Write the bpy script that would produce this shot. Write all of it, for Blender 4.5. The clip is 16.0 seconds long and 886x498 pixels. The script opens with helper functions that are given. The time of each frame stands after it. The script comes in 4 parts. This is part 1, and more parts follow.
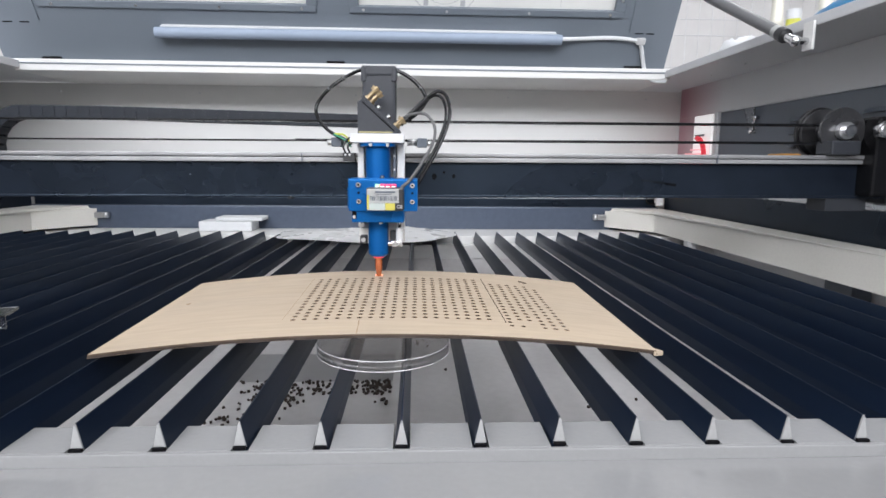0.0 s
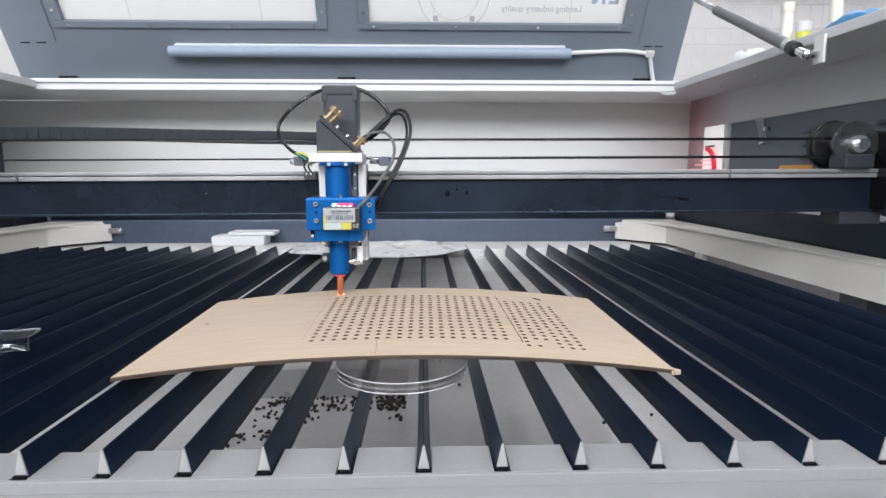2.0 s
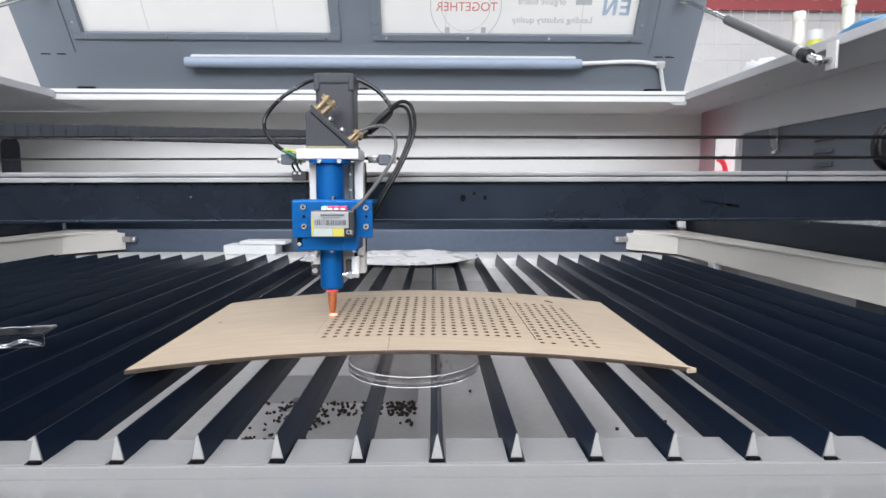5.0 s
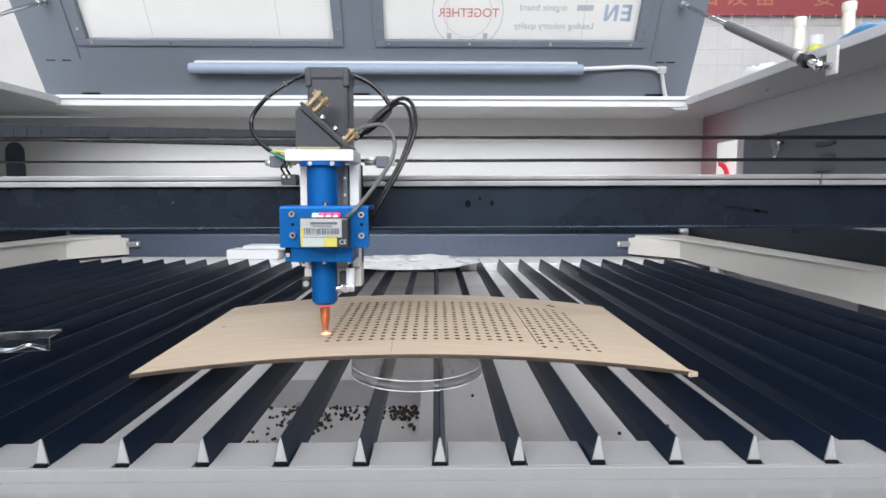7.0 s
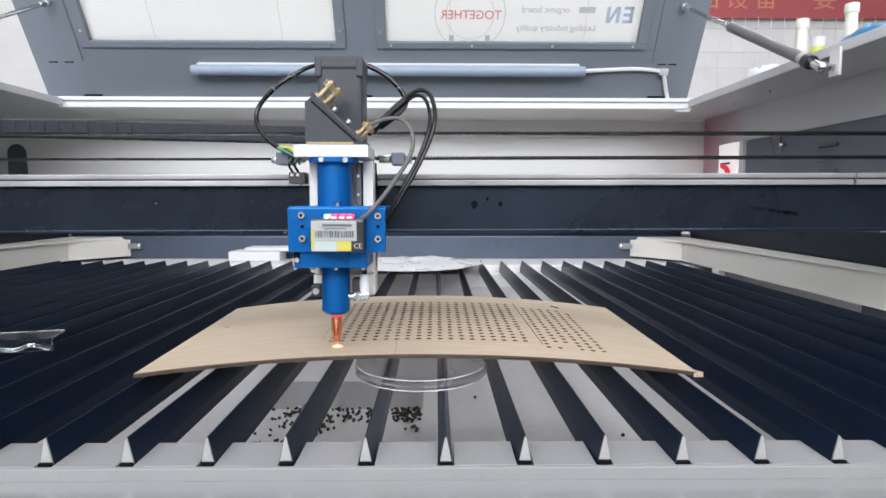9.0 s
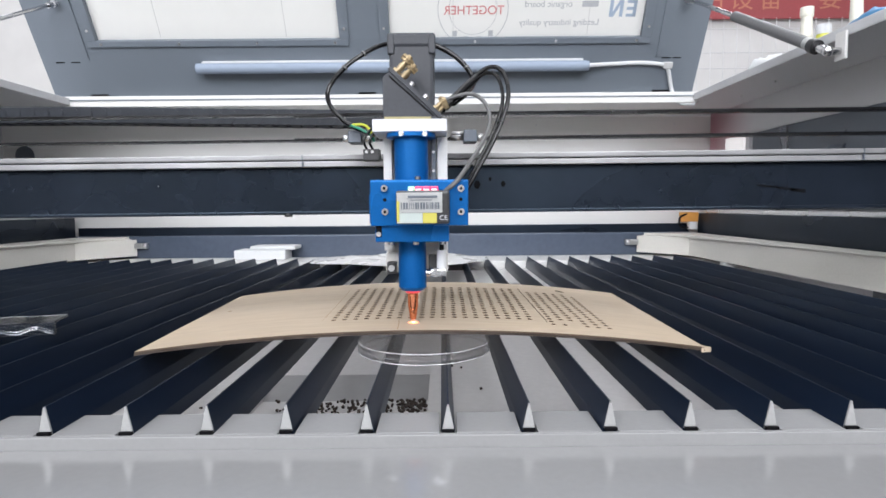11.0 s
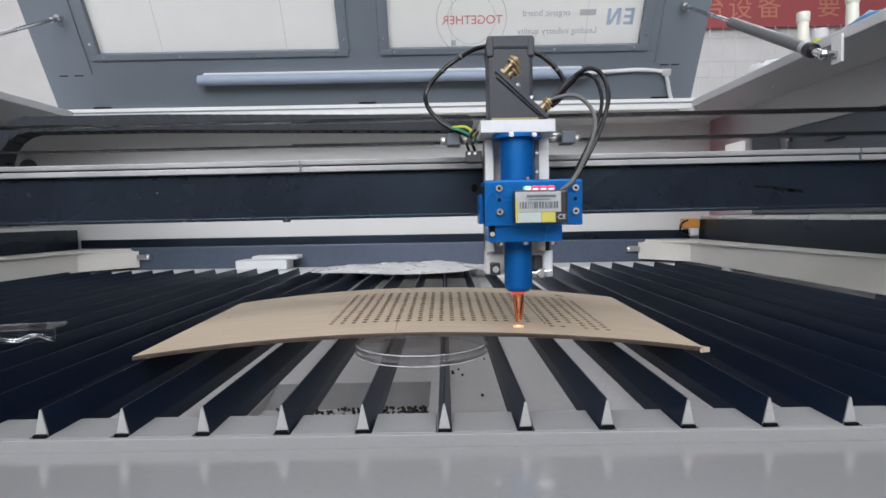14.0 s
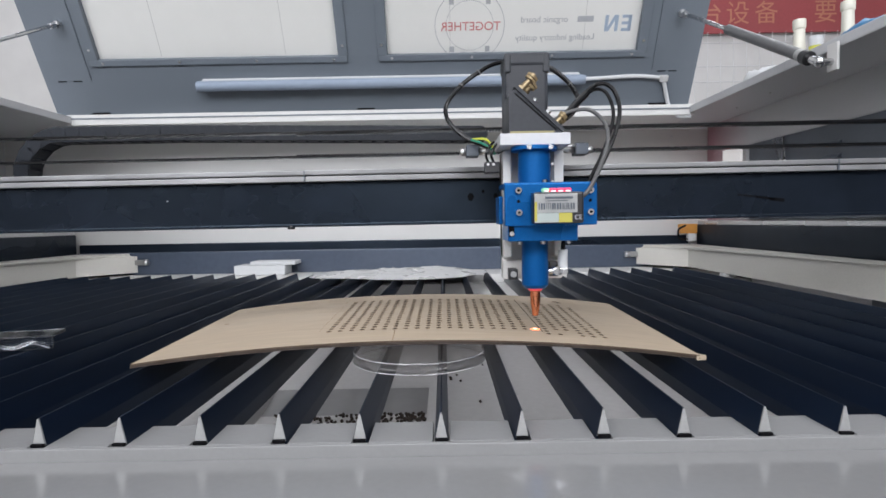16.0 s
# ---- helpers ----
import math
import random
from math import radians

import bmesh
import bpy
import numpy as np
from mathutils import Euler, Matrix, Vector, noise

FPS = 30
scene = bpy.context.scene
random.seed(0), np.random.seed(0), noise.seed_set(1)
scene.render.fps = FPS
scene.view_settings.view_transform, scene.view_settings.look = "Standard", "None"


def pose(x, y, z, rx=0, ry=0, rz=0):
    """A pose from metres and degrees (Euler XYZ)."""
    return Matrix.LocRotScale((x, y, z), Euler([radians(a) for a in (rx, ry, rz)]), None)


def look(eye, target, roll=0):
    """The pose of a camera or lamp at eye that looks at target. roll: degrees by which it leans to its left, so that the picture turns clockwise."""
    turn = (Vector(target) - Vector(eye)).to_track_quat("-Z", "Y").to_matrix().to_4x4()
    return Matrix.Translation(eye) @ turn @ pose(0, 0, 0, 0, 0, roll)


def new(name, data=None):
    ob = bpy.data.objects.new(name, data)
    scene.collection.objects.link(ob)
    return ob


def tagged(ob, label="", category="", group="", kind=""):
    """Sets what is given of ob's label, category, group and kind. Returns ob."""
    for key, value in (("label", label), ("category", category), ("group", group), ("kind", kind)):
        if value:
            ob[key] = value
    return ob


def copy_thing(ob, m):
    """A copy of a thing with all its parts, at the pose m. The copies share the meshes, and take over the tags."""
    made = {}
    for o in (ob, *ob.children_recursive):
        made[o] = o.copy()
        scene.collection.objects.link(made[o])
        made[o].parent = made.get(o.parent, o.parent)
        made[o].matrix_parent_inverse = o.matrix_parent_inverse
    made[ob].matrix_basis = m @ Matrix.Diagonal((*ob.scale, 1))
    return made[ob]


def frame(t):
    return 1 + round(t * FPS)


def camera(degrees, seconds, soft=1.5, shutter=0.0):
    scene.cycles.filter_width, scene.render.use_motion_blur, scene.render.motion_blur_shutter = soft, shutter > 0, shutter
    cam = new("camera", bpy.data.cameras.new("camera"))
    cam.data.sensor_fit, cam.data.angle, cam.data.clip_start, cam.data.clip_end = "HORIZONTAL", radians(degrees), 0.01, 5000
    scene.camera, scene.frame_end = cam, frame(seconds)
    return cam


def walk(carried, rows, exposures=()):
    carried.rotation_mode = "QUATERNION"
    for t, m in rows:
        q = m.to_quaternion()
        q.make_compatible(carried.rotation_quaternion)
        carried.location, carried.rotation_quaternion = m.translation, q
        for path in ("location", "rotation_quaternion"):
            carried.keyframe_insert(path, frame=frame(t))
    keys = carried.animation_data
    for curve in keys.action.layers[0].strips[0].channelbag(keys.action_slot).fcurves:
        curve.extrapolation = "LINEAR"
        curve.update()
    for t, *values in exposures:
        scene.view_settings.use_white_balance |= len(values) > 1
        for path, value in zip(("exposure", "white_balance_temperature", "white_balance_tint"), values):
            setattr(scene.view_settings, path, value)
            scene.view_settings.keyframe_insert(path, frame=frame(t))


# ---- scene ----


def view(x, y, z, yaw, pitch, roll):
    """A camera pose from its place, its turn to the left, its tilt up and its lean, in degrees."""
    a, b = radians(yaw), radians(pitch)
    ahead = Vector((-math.sin(a) * math.cos(b), math.cos(a) * math.cos(b), math.sin(b)))
    return look((x, y, z), Vector((x, y, z)) + ahead, roll)


cam = camera(74.84, 16.0, soft=1.6)
walk(cam, [
    (0, view(0.0091, -0.3452, 0.1589, -2.65, -8.33, 0.51)),
    (0.5, view(0.0085, -0.3453, 0.1618, -2.62, -8.44, 0.51)),
    (1, view(0.0051, -0.3447, 0.1637, -2.59, -8.39, 0.47)),
    (1.5, view(0.0016, -0.3466, 0.1690, -2.26, -7.94, 0.24)),
    (2, view(0.0010, -0.3475, 0.1698, -1.88, -7.47, -0.05)),
    (2.5, view(-0.0024, -0.3475, 0.1723, -1.78, -7.32, -0.11)),
    (3, view(-0.0033, -0.3479, 0.1716, -1.69, -7.28, -0.12)),
    (3.5, view(-0.0027, -0.3484, 0.1704, -1.63, -7.30, -0.12)),
    (4, view(-0.0019, -0.3489, 0.1541, -1.27, -6.70, -0.02)),
    (6.5, view(-0.0034, -0.3529, 0.1511, -0.83, -5.46, 0.09)),
    (7, view(-0.0029, -0.3536, 0.1520, -0.76, -5.32, 0.04)),
    (7.5, view(-0.0048, -0.3531, 0.1508, -0.76, -5.23, 0.02)),
    (8, view(-0.0073, -0.3525, 0.1504, -0.72, -5.12, 0.03)),
    (8.5, view(-0.0061, -0.3524, 0.1492, -0.71, -5.04, 0.09)),
    (9, view(-0.0063, -0.3529, 0.1492, -0.71, -5.03, 0.07)),
    (11.5, view(-0.0012, -0.3502, 0.1137, 0.23, -3.89, -0.73)),
    (12, view(0.0001, -0.3499, 0.1096, 0.36, -3.55, -0.97)),
    (12.5, view(0.0012, -0.3509, 0.1101, 0.34, -3.47, -0.99)),
    (13, view(0.0010, -0.3509, 0.1105, 0.30, -3.35, -1.01)),
    (13.5, view(0.0016, -0.3512, 0.1121, 0.28, -3.28, -1.00)),
    (14, view(0.0027, -0.3520, 0.1139, 0.27, -3.11, -1.02)),
    (14.5, view(0.0037, -0.3522, 0.1152, 0.26, -2.94, -1.05)),
    (15, view(0.0034, -0.3523, 0.1147, 0.20, -2.85, -1.02)),
    (15.5, view(0.0026, -0.3526, 0.1150, 0.16, -2.77, -1.03)),
    (16, view(0.0039, -0.3537, 0.1176, 0.14, -2.73, -1.00)),
], exposures=[(0, -0.03), (2.5, 0.0), (9, 0.03), (11.5, 0.04), (11.7, -0.36), (12, -0.45), (13, -0.42), (16, -0.43)])

# ---- light ----
world = bpy.data.worlds.new("hall_daylight")
world.use_nodes = True
scene.world = world
wn = world.node_tree
sky = wn.nodes.new("ShaderNodeTexSky")
sky.sky_type, sky.sun_disc, sky.sun_elevation, sky.sun_rotation = "NISHITA", False, radians(50), radians(200)
wn.links.new(sky.outputs[0], wn.nodes["Background"].inputs[0])
wn.nodes["Background"].inputs[1].default_value = 0.05


def lamp(name, x, y, z, sx, sy, watts, color=(1.0, 0.98, 0.95), target=None):
    data = bpy.data.lights.new(name, "AREA")
    data.shape, data.size, data.size_y, data.energy, data.color = "RECTANGLE", sx, sy, watts, color
    ob = new(name, data)
    ob.matrix_world = look((x, y, z), target or (x, y + 0.001, 0))
    return ob


# Unseen area lamps added in rows under the ceiling, stronger behind the lid film.
for lx in (-2.2, -0.2, 1.8):
    for ly in (-2.6, -0.2, 2.4):
        lamp("overhead_fill", lx, ly, 3.05, 0.35, 2.0, 29 if ly > 2 else 8, (0.918, 0.938, 1.0))
# Unseen area lamp added behind the camera for the broad front light.
lamp("front_fill", -0.4, -3.7, 2.05, 6.0, 1.5, 325, (0.918, 0.938, 1.0), (-0.2, 1.0, 0.2))
# Broad unseen lamp added right above the bench to brighten the tray between the slats.
lamp("bench_fill", -0.15, -0.75, 3.1, 4.6, 1.5, 50, (0.918, 0.938, 1.0))


# ---- materials ----
def mat(name, color, rough=0.5, metal=0.0, vary=0.12, grain=60.0, big=4.0, bump=0.02, coat=0.0, glow=None, power=0.0, rvary=0.1, stretch=(1, 1, 1)):
    """A surface with fine grain and large soft stains in colour and gloss, and a light relief."""
    m = bpy.data.materials.new(name)
    m.use_nodes = True
    nt = m.node_tree
    b = nt.nodes["Principled BSDF"]
    b.inputs["Metallic"].default_value = metal
    b.inputs["Coat Weight"].default_value = coat
    tc = nt.nodes.new("ShaderNodeTexCoord")
    mp = nt.nodes.new("ShaderNodeMapping")
    mp.inputs["Scale"].default_value = stretch
    nt.links.new(tc.outputs["Object"], mp.inputs[0])
    fine, wide = nt.nodes.new("ShaderNodeTexNoise"), nt.nodes.new("ShaderNodeTexNoise")
    for n, s, d in ((fine, grain, 6.0), (wide, big, 3.0)):
        n.inputs["Scale"].default_value, n.inputs["Detail"].default_value = s, d
        nt.links.new(mp.outputs[0], n.inputs["Vector"])
    add = nt.nodes.new("ShaderNodeMath")
    add.operation = "ADD"
    nt.links.new(fine.outputs[0], add.inputs[0])
    nt.links.new(wide.outputs[0], add.inputs[1])
    info = nt.nodes.new("ShaderNodeObjectInfo")
    ramp = nt.nodes.new("ShaderNodeMapRange")
    ramp.inputs[1].default_value, ramp.inputs[2].default_value = 0.6, 1.4
    ramp.inputs[3].default_value, ramp.inputs[4].default_value = 1 - vary, 1 + vary
    nt.links.new(add.outputs[0], ramp.inputs[0])
    jit = nt.nodes.new("ShaderNodeMapRange")
    jit.inputs[3].default_value, jit.inputs[4].default_value = 1 - vary * 0.3, 1 + vary * 0.3
    nt.links.new(info.outputs["Random"], jit.inputs[0])
    mul = nt.nodes.new("ShaderNodeMath")
    mul.operation = "MULTIPLY"
    nt.links.new(ramp.outputs[0], mul.inputs[0])
    nt.links.new(jit.outputs[0], mul.inputs[1])
    tint = nt.nodes.new("ShaderNodeVectorMath")
    tint.operation = "SCALE"
    tint.inputs[0].default_value = color
    nt.links.new(mul.outputs[0], tint.inputs["Scale"])
    nt.links.new(tint.outputs[0], b.inputs["Base Color"])
    rr = nt.nodes.new("ShaderNodeMapRange")
    rr.inputs[1].default_value, rr.inputs[2].default_value = 0.3, 0.7
    rr.inputs[3].default_value, rr.inputs[4].default_value = max(0.02, rough - rvary), min(1, rough + rvary)
    nt.links.new(wide.outputs[0], rr.inputs[0])
    nt.links.new(rr.outputs[0], b.inputs["Roughness"])
    bp = nt.nodes.new("ShaderNodeBump")
    bp.inputs["Strength"].default_value, bp.inputs["Distance"].default_value = bump * 10, 0.0006
    nt.links.new(fine.outputs[0], bp.inputs["Height"])
    nt.links.new(bp.outputs[0], b.inputs["Normal"])
    if glow:
        b.inputs["Emission Color"].default_value = (*glow, 1)
        b.inputs["Emission Strength"].default_value = power
    return m


def clear(name, color=(1, 1, 1), rough=0.03, ior=1.49, thin=0.0):
    m = bpy.data.materials.new(name)
    m.use_nodes = True
    b = m.node_tree.nodes["Principled BSDF"]
    b.inputs["Base Color"].default_value = (*color, 1)
    b.inputs["Roughness"].default_value, b.inputs["IOR"].default_value = rough, ior
    b.inputs["Transmission Weight"].default_value = 1.0
    if thin:
        t, x = m.node_tree.nodes.new("ShaderNodeBsdfTransparent"), m.node_tree.nodes.new("ShaderNodeMixShader")
        x.inputs[0].default_value = thin
        m.node_tree.links.new(b.outputs[0], x.inputs[1])
        m.node_tree.links.new(t.outputs[0], x.inputs[2])
        m.node_tree.links.new(x.outputs[0], m.node_tree.nodes["Material Output"].inputs[0])
    return m


WHITE = mat("white_powder_coat", (0.68, 0.675, 0.66), 0.38, 0, 0.05, 400, 3, 0.03)
CREAM = mat("cream_powder_coat", (0.68, 0.66, 0.61), 0.4, 0, 0.06, 300, 5, 0.03)
PALE = mat("pale_grey_sheet", (0.575, 0.58, 0.595), 0.42, 0, 0.06, 200, 3, 0.02)
GREY = mat("grey_powder_coat", (0.155, 0.18, 0.21), 0.42, 0, 0.08, 400, 3, 0.04)
SLATE = mat("dark_grey_powder_coat", (0.09, 0.105, 0.128), 0.45, 0, 0.1, 300, 4, 0.03)
# Large colour swings imitate blotchy reflections on the beam's face.
NAVY = mat("navy_anodised_aluminium", (0.007, 0.0095, 0.0155), 0.32, 0.0, 0.5, 40, 3, 0.01, rvary=0.14, stretch=(0.8, 1, 1))
BLADE = mat("dark_anodised_slat", (0.0055, 0.0102, 0.0225), 0.36, 0.0, 0.25, 120, 6, 0.02, stretch=(1, 0.08, 1))
CUT = mat("bare_cut_aluminium", (0.38, 0.38, 0.375), 0.45, 0.3, 0.1, 300, 30)
STEEL = mat("brushed_steel", (0.62, 0.62, 0.62), 0.3, 0.9, 0.12, 200, 5, 0.02, stretch=(0.05, 1, 1))
# Broad tone patches along x put the guide's reflections into its colour.
GUIDE = mat("steel_guide_painted_reflections", (0.3, 0.3, 0.305), 0.42, 0.6, 0.55, 10, 3, 0.002, rvary=0.15, stretch=(1, 0.1, 0.1))
CHROME = mat("chrome", (0.6, 0.6, 0.61), 0.25, 1.0, 0.05, 200, 10, 0.005)
BLUE = mat("blue_anodised_aluminium", (0.004, 0.088, 0.3), 0.33, 0.2, 0.1, 500, 12, 0.015)
COPPER = mat("copper_nozzle", (0.75, 0.26, 0.13), 0.25, 0.95, 0.12, 300, 40, 0.01)
BRASS = mat("brass_screw", (0.42, 0.33, 0.2), 0.42, 0.9, 0.12, 300, 40, 0.01)
BLACK = mat("black_plastic", (0.02, 0.02, 0.022), 0.42, 0, 0.2, 300, 10, 0.02)
CHAIN = mat("black_nylon_chain", (0.015, 0.018, 0.024), 0.45, 0, 0.2, 200, 10, 0.02)
RUBBER = mat("black_cable_sheath", (0.007, 0.007, 0.008), 0.22, 0, 0.2, 300, 12, 0.02)
GREYCABLE = mat("grey_hose", (0.1, 0.1, 0.1), 0.4, 0, 0.15, 300, 12, 0.02)
MOTOR = mat("charcoal_motor_paint", (0.036, 0.039, 0.046), 0.4, 0.0, 0.12, 300, 12, 0.02)
PLY = mat("pale_plywood_face", (0.45, 0.364, 0.268), 0.55, 0, 0.13, 160, 9, 0.03, stretch=(0.12, 1, 1))
PLYCORE = mat("plywood_core", (0.075, 0.049, 0.03), 0.7, 0, 0.3, 220, 25, 0.05, stretch=(0.2, 1, 4))
PLYEDGE = mat("scorched_plywood_edge", (0.035, 0.023, 0.016), 0.7, 0, 0.35, 200, 20, 0.05, stretch=(0.3, 1, 3))
BURNT = mat("burnt_hole", (0.06, 0.04, 0.028), 0.85, 0, 0.4, 300, 60, 0.05)
CHAR = mat("charred_wood", (0.03, 0.02, 0.015), 0.85, 0, 0.4, 300, 60, 0.05)
SCORCH = mat("scorched_hole_rim", (0.3, 0.2, 0.12), 0.8, 0, 0.3, 500, 80, 0.02)
TRAY = mat("grey_sheet_tray", (0.57, 0.555, 0.55), 0.45, 0.15, 0.08, 80, 5, 0.02)
FOAM = mat("white_foam", (0.64, 0.65, 0.66), 0.8, 0, 0.05, 250, 10, 0.06)
FILM = mat("milky_plastic_film", (0.55, 0.55, 0.55), 0.3, 0, 0.06, 60, 12, 0.06)
DIFFUSER = mat("frosted_tube_diffuser", (0.27, 0.325, 0.41), 0.6, 0, 0.04, 100, 6, 0.01)
SHEET = mat("white_window_film", (0.8, 0.8, 0.78), 0.35, 0, 0.04, 20, 3, 0.01, glow=(1.0, 0.99, 0.97), power=0.0)
INKGREY = mat("grey_print", (0.45, 0.46, 0.48), 0.5, 0, 0.08, 100, 20)
INKRED = mat("red_print", (0.6, 0.2, 0.2), 0.5, 0, 0.08, 100, 20)
INKBLUE = mat("blue_print", (0.36, 0.44, 0.55), 0.5, 0, 0.08, 100, 20)
REDCLOTH = mat("red_banner_cloth", (0.3, 0.06, 0.065), 0.7, 0, 0.1, 60, 2, 0.03)
PALEINK = mat("pale_banner_print", (0.44, 0.17, 0.11), 0.7, 0, 0.05, 60, 4)
REDREFLECT = mat("pale_sheet_red_reflection", (0.48, 0.34, 0.36), 0.4, 0, 0.12, 60, 6, 0.02)
REDPLASTIC = mat("self_lit_red_plastic", (0.55, 0.03, 0.05), 0.3, 0, 0.1, 100, 20, glow=(1, 0.05, 0.08), power=0.35)
ORANGE = mat("orange_plastic", (0.6, 0.28, 0.06), 0.45, 0, 0.1, 100, 20)
YELLOW = mat("yellow_print", (0.46, 0.41, 0.07), 0.45, 0, 0.06, 100, 20)
STICKER = mat("worn_silver_sticker", (0.38, 0.385, 0.38), 0.35, 0.1, 0.1, 300, 40, 0.02)
LABELBLUE = mat("pale_blue_print", (0.4, 0.45, 0.43), 0.45, 0, 0.06, 100, 20)
BOTTLE = mat("milky_bottle_plastic", (0.68, 0.66, 0.57), 0.4, 0, 0.05, 60, 10)
LIQUID = mat("yellow_green_plastic", (0.6, 0.6, 0.1), 0.4, 0, 0.06, 60, 10)
BLUEPLASTIC = mat("bright_blue_plastic", (0.015, 0.16, 0.34), 0.4, 0, 0.1, 60, 10)
WALL = mat("pale_hall_wall", (0.62, 0.61, 0.6), 0.8, 0, 0.06, 8, 0.8, 0.02)
FLOORM = mat("grey_concrete", (0.3, 0.3, 0.29), 0.6, 0, 0.12, 12, 0.9, 0.03)
LINE = mat("grey_shelf_wire", (0.55, 0.55, 0.56), 0.5, 0.2, 0.1, 40, 4)
LED_RED = mat("red_indicator", (0.7, 0.05, 0.12), 0.4, glow=(1.0, 0.02, 0.1), power=1.1)
LED_GREEN = mat("green_indicator", (0.3, 0.7, 0.4), 0.4, glow=(0.4, 1.0, 0.6), power=0.5)
LED_WHITE = mat("white_indicator", (0.8, 0.8, 0.8), 0.4, glow=(1, 0.8, 0.85), power=0.5)
SPOT = mat("laser_spot", (0.9, 0.4, 0.2), 0.4, glow=(1.0, 0.3, 0.13), power=1.5)
SPOTCORE = mat("laser_spot_core", (1, 0.9, 0.8), 0.4, glow=(1.0, 0.5, 0.28), power=4.0)
WIREGREEN = mat("green_wire", (0.03, 0.2, 0.13), 0.4)
WIREYELLOW = mat("yellow_wire", (0.45, 0.48, 0.05), 0.4)
ACRYLIC = clear("clear_acrylic", thin=0.6)
CLEARPVC = clear("clear_plastic", (0.93, 0.96, 1.0), 0.12, 1.45)
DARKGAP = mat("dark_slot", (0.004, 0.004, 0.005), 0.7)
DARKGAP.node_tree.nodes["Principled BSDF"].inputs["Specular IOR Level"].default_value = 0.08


for m_, s_ in ((NAVY, 0.42), (BLADE, 0.25), (MOTOR, 0.3), (RUBBER, 0.32), (CHAIN, 0.26)):
    m_.node_tree.nodes["Principled BSDF"].inputs["Specular IOR Level"].default_value = s_
# Anodised metal tints its own gloss.
for m_, c_ in ((BLADE, (0.36, 0.63, 1.0, 1)), (NAVY, (0.6, 0.79, 1.0, 1)), (BLUE, (0.3, 0.7, 1.0, 1))):
    m_.node_tree.nodes["Principled BSDF"].inputs["Specular Tint"].default_value = c_
# Red reflection painted into the corner sheet's colour, paler towards its front edge.
nt = REDREFLECT.node_tree
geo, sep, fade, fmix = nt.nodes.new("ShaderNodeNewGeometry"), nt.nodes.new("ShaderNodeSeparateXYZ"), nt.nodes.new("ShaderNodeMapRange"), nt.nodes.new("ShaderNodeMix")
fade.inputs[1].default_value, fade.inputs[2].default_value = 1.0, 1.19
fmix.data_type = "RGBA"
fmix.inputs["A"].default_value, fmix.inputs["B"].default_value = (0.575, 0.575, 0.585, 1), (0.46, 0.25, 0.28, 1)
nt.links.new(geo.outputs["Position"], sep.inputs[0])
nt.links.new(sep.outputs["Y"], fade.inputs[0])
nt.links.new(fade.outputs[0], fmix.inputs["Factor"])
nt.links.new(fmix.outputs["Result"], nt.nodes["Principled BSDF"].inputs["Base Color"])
# The window film lets part of the light through.
nt = SHEET.node_tree
tr, mx = nt.nodes.new("ShaderNodeBsdfTranslucent"), nt.nodes.new("ShaderNodeMixShader")
tr.inputs[0].default_value = (0.95, 0.95, 0.93, 1)
mx.inputs[0].default_value = 0.5
nt.links.new(nt.nodes["Principled BSDF"].outputs[0], mx.inputs[1])
nt.links.new(tr.outputs[0], mx.inputs[2])
nt.links.new(mx.outputs[0], nt.nodes["Material Output"].inputs[0])


# ---- builders ----
def box(bm, x0, x1, y0, y1, z0, z1, bevel=0.0):
    v = [bm.verts.new((x, y, z)) for x in (x0, x1) for y in (y0, y1) for z in (z0, z1)]
    fs = [bm.faces.new([v[i] for i in q]) for q in ((0, 1, 3, 2), (4, 6, 7, 5), (0, 4, 5, 1), (2, 3, 7, 6), (0, 2, 6, 4), (1, 5, 7, 3))]
    if bevel:
        bmesh.ops.bevel(bm, geom=list({e for f in fs for e in f.edges}), offset=bevel, segments=2, affect="EDGES", profile=0.6)
    return bm


def rod(bm, p, q, r0, r1=None, n=20, cap=True):
    """A round bar or cone from p to q."""
    p, q = Vector(p), Vector(q)
    r1 = r0 if r1 is None else r1
    w = (q - p).normalized()
    u = w.orthogonal().normalized()
    s = w.cross(u)
    rings = []
    for c, r in ((p, r0), (q, r1)):
        rings.append([bm.verts.new(c + r * (math.cos(a) * u + math.sin(a) * s)) for a in (2 * math.pi * i / n for i in range(n))])
    for i in range(n):
        f = bm.faces.new((rings[0][i], rings[0][(i + 1) % n], rings[1][(i + 1) % n], rings[1][i]))
        f.smooth = True
    if cap:
        bm.faces.new(rings[0][::-1])
        bm.faces.new(rings[1])
    return bm


def turned(bm, x, y, profile, n=32):
    """A turned body about the upright through (x, y): profile rows of radius and height."""
    rings = [[bm.verts.new((x + r * math.cos(2 * math.pi * i / n), y + r * math.sin(2 * math.pi * i / n), z)) for i in range(n)] for r, z in profile]
    for a, b in zip(rings, rings[1:]):
        for i in range(n):
            f = bm.faces.new((a[i], a[(i + 1) % n], b[(i + 1) % n], b[i]))
            f.smooth = True
    bm.faces.new(rings[0][::-1])
    bm.faces.new(rings[-1])
    return bm


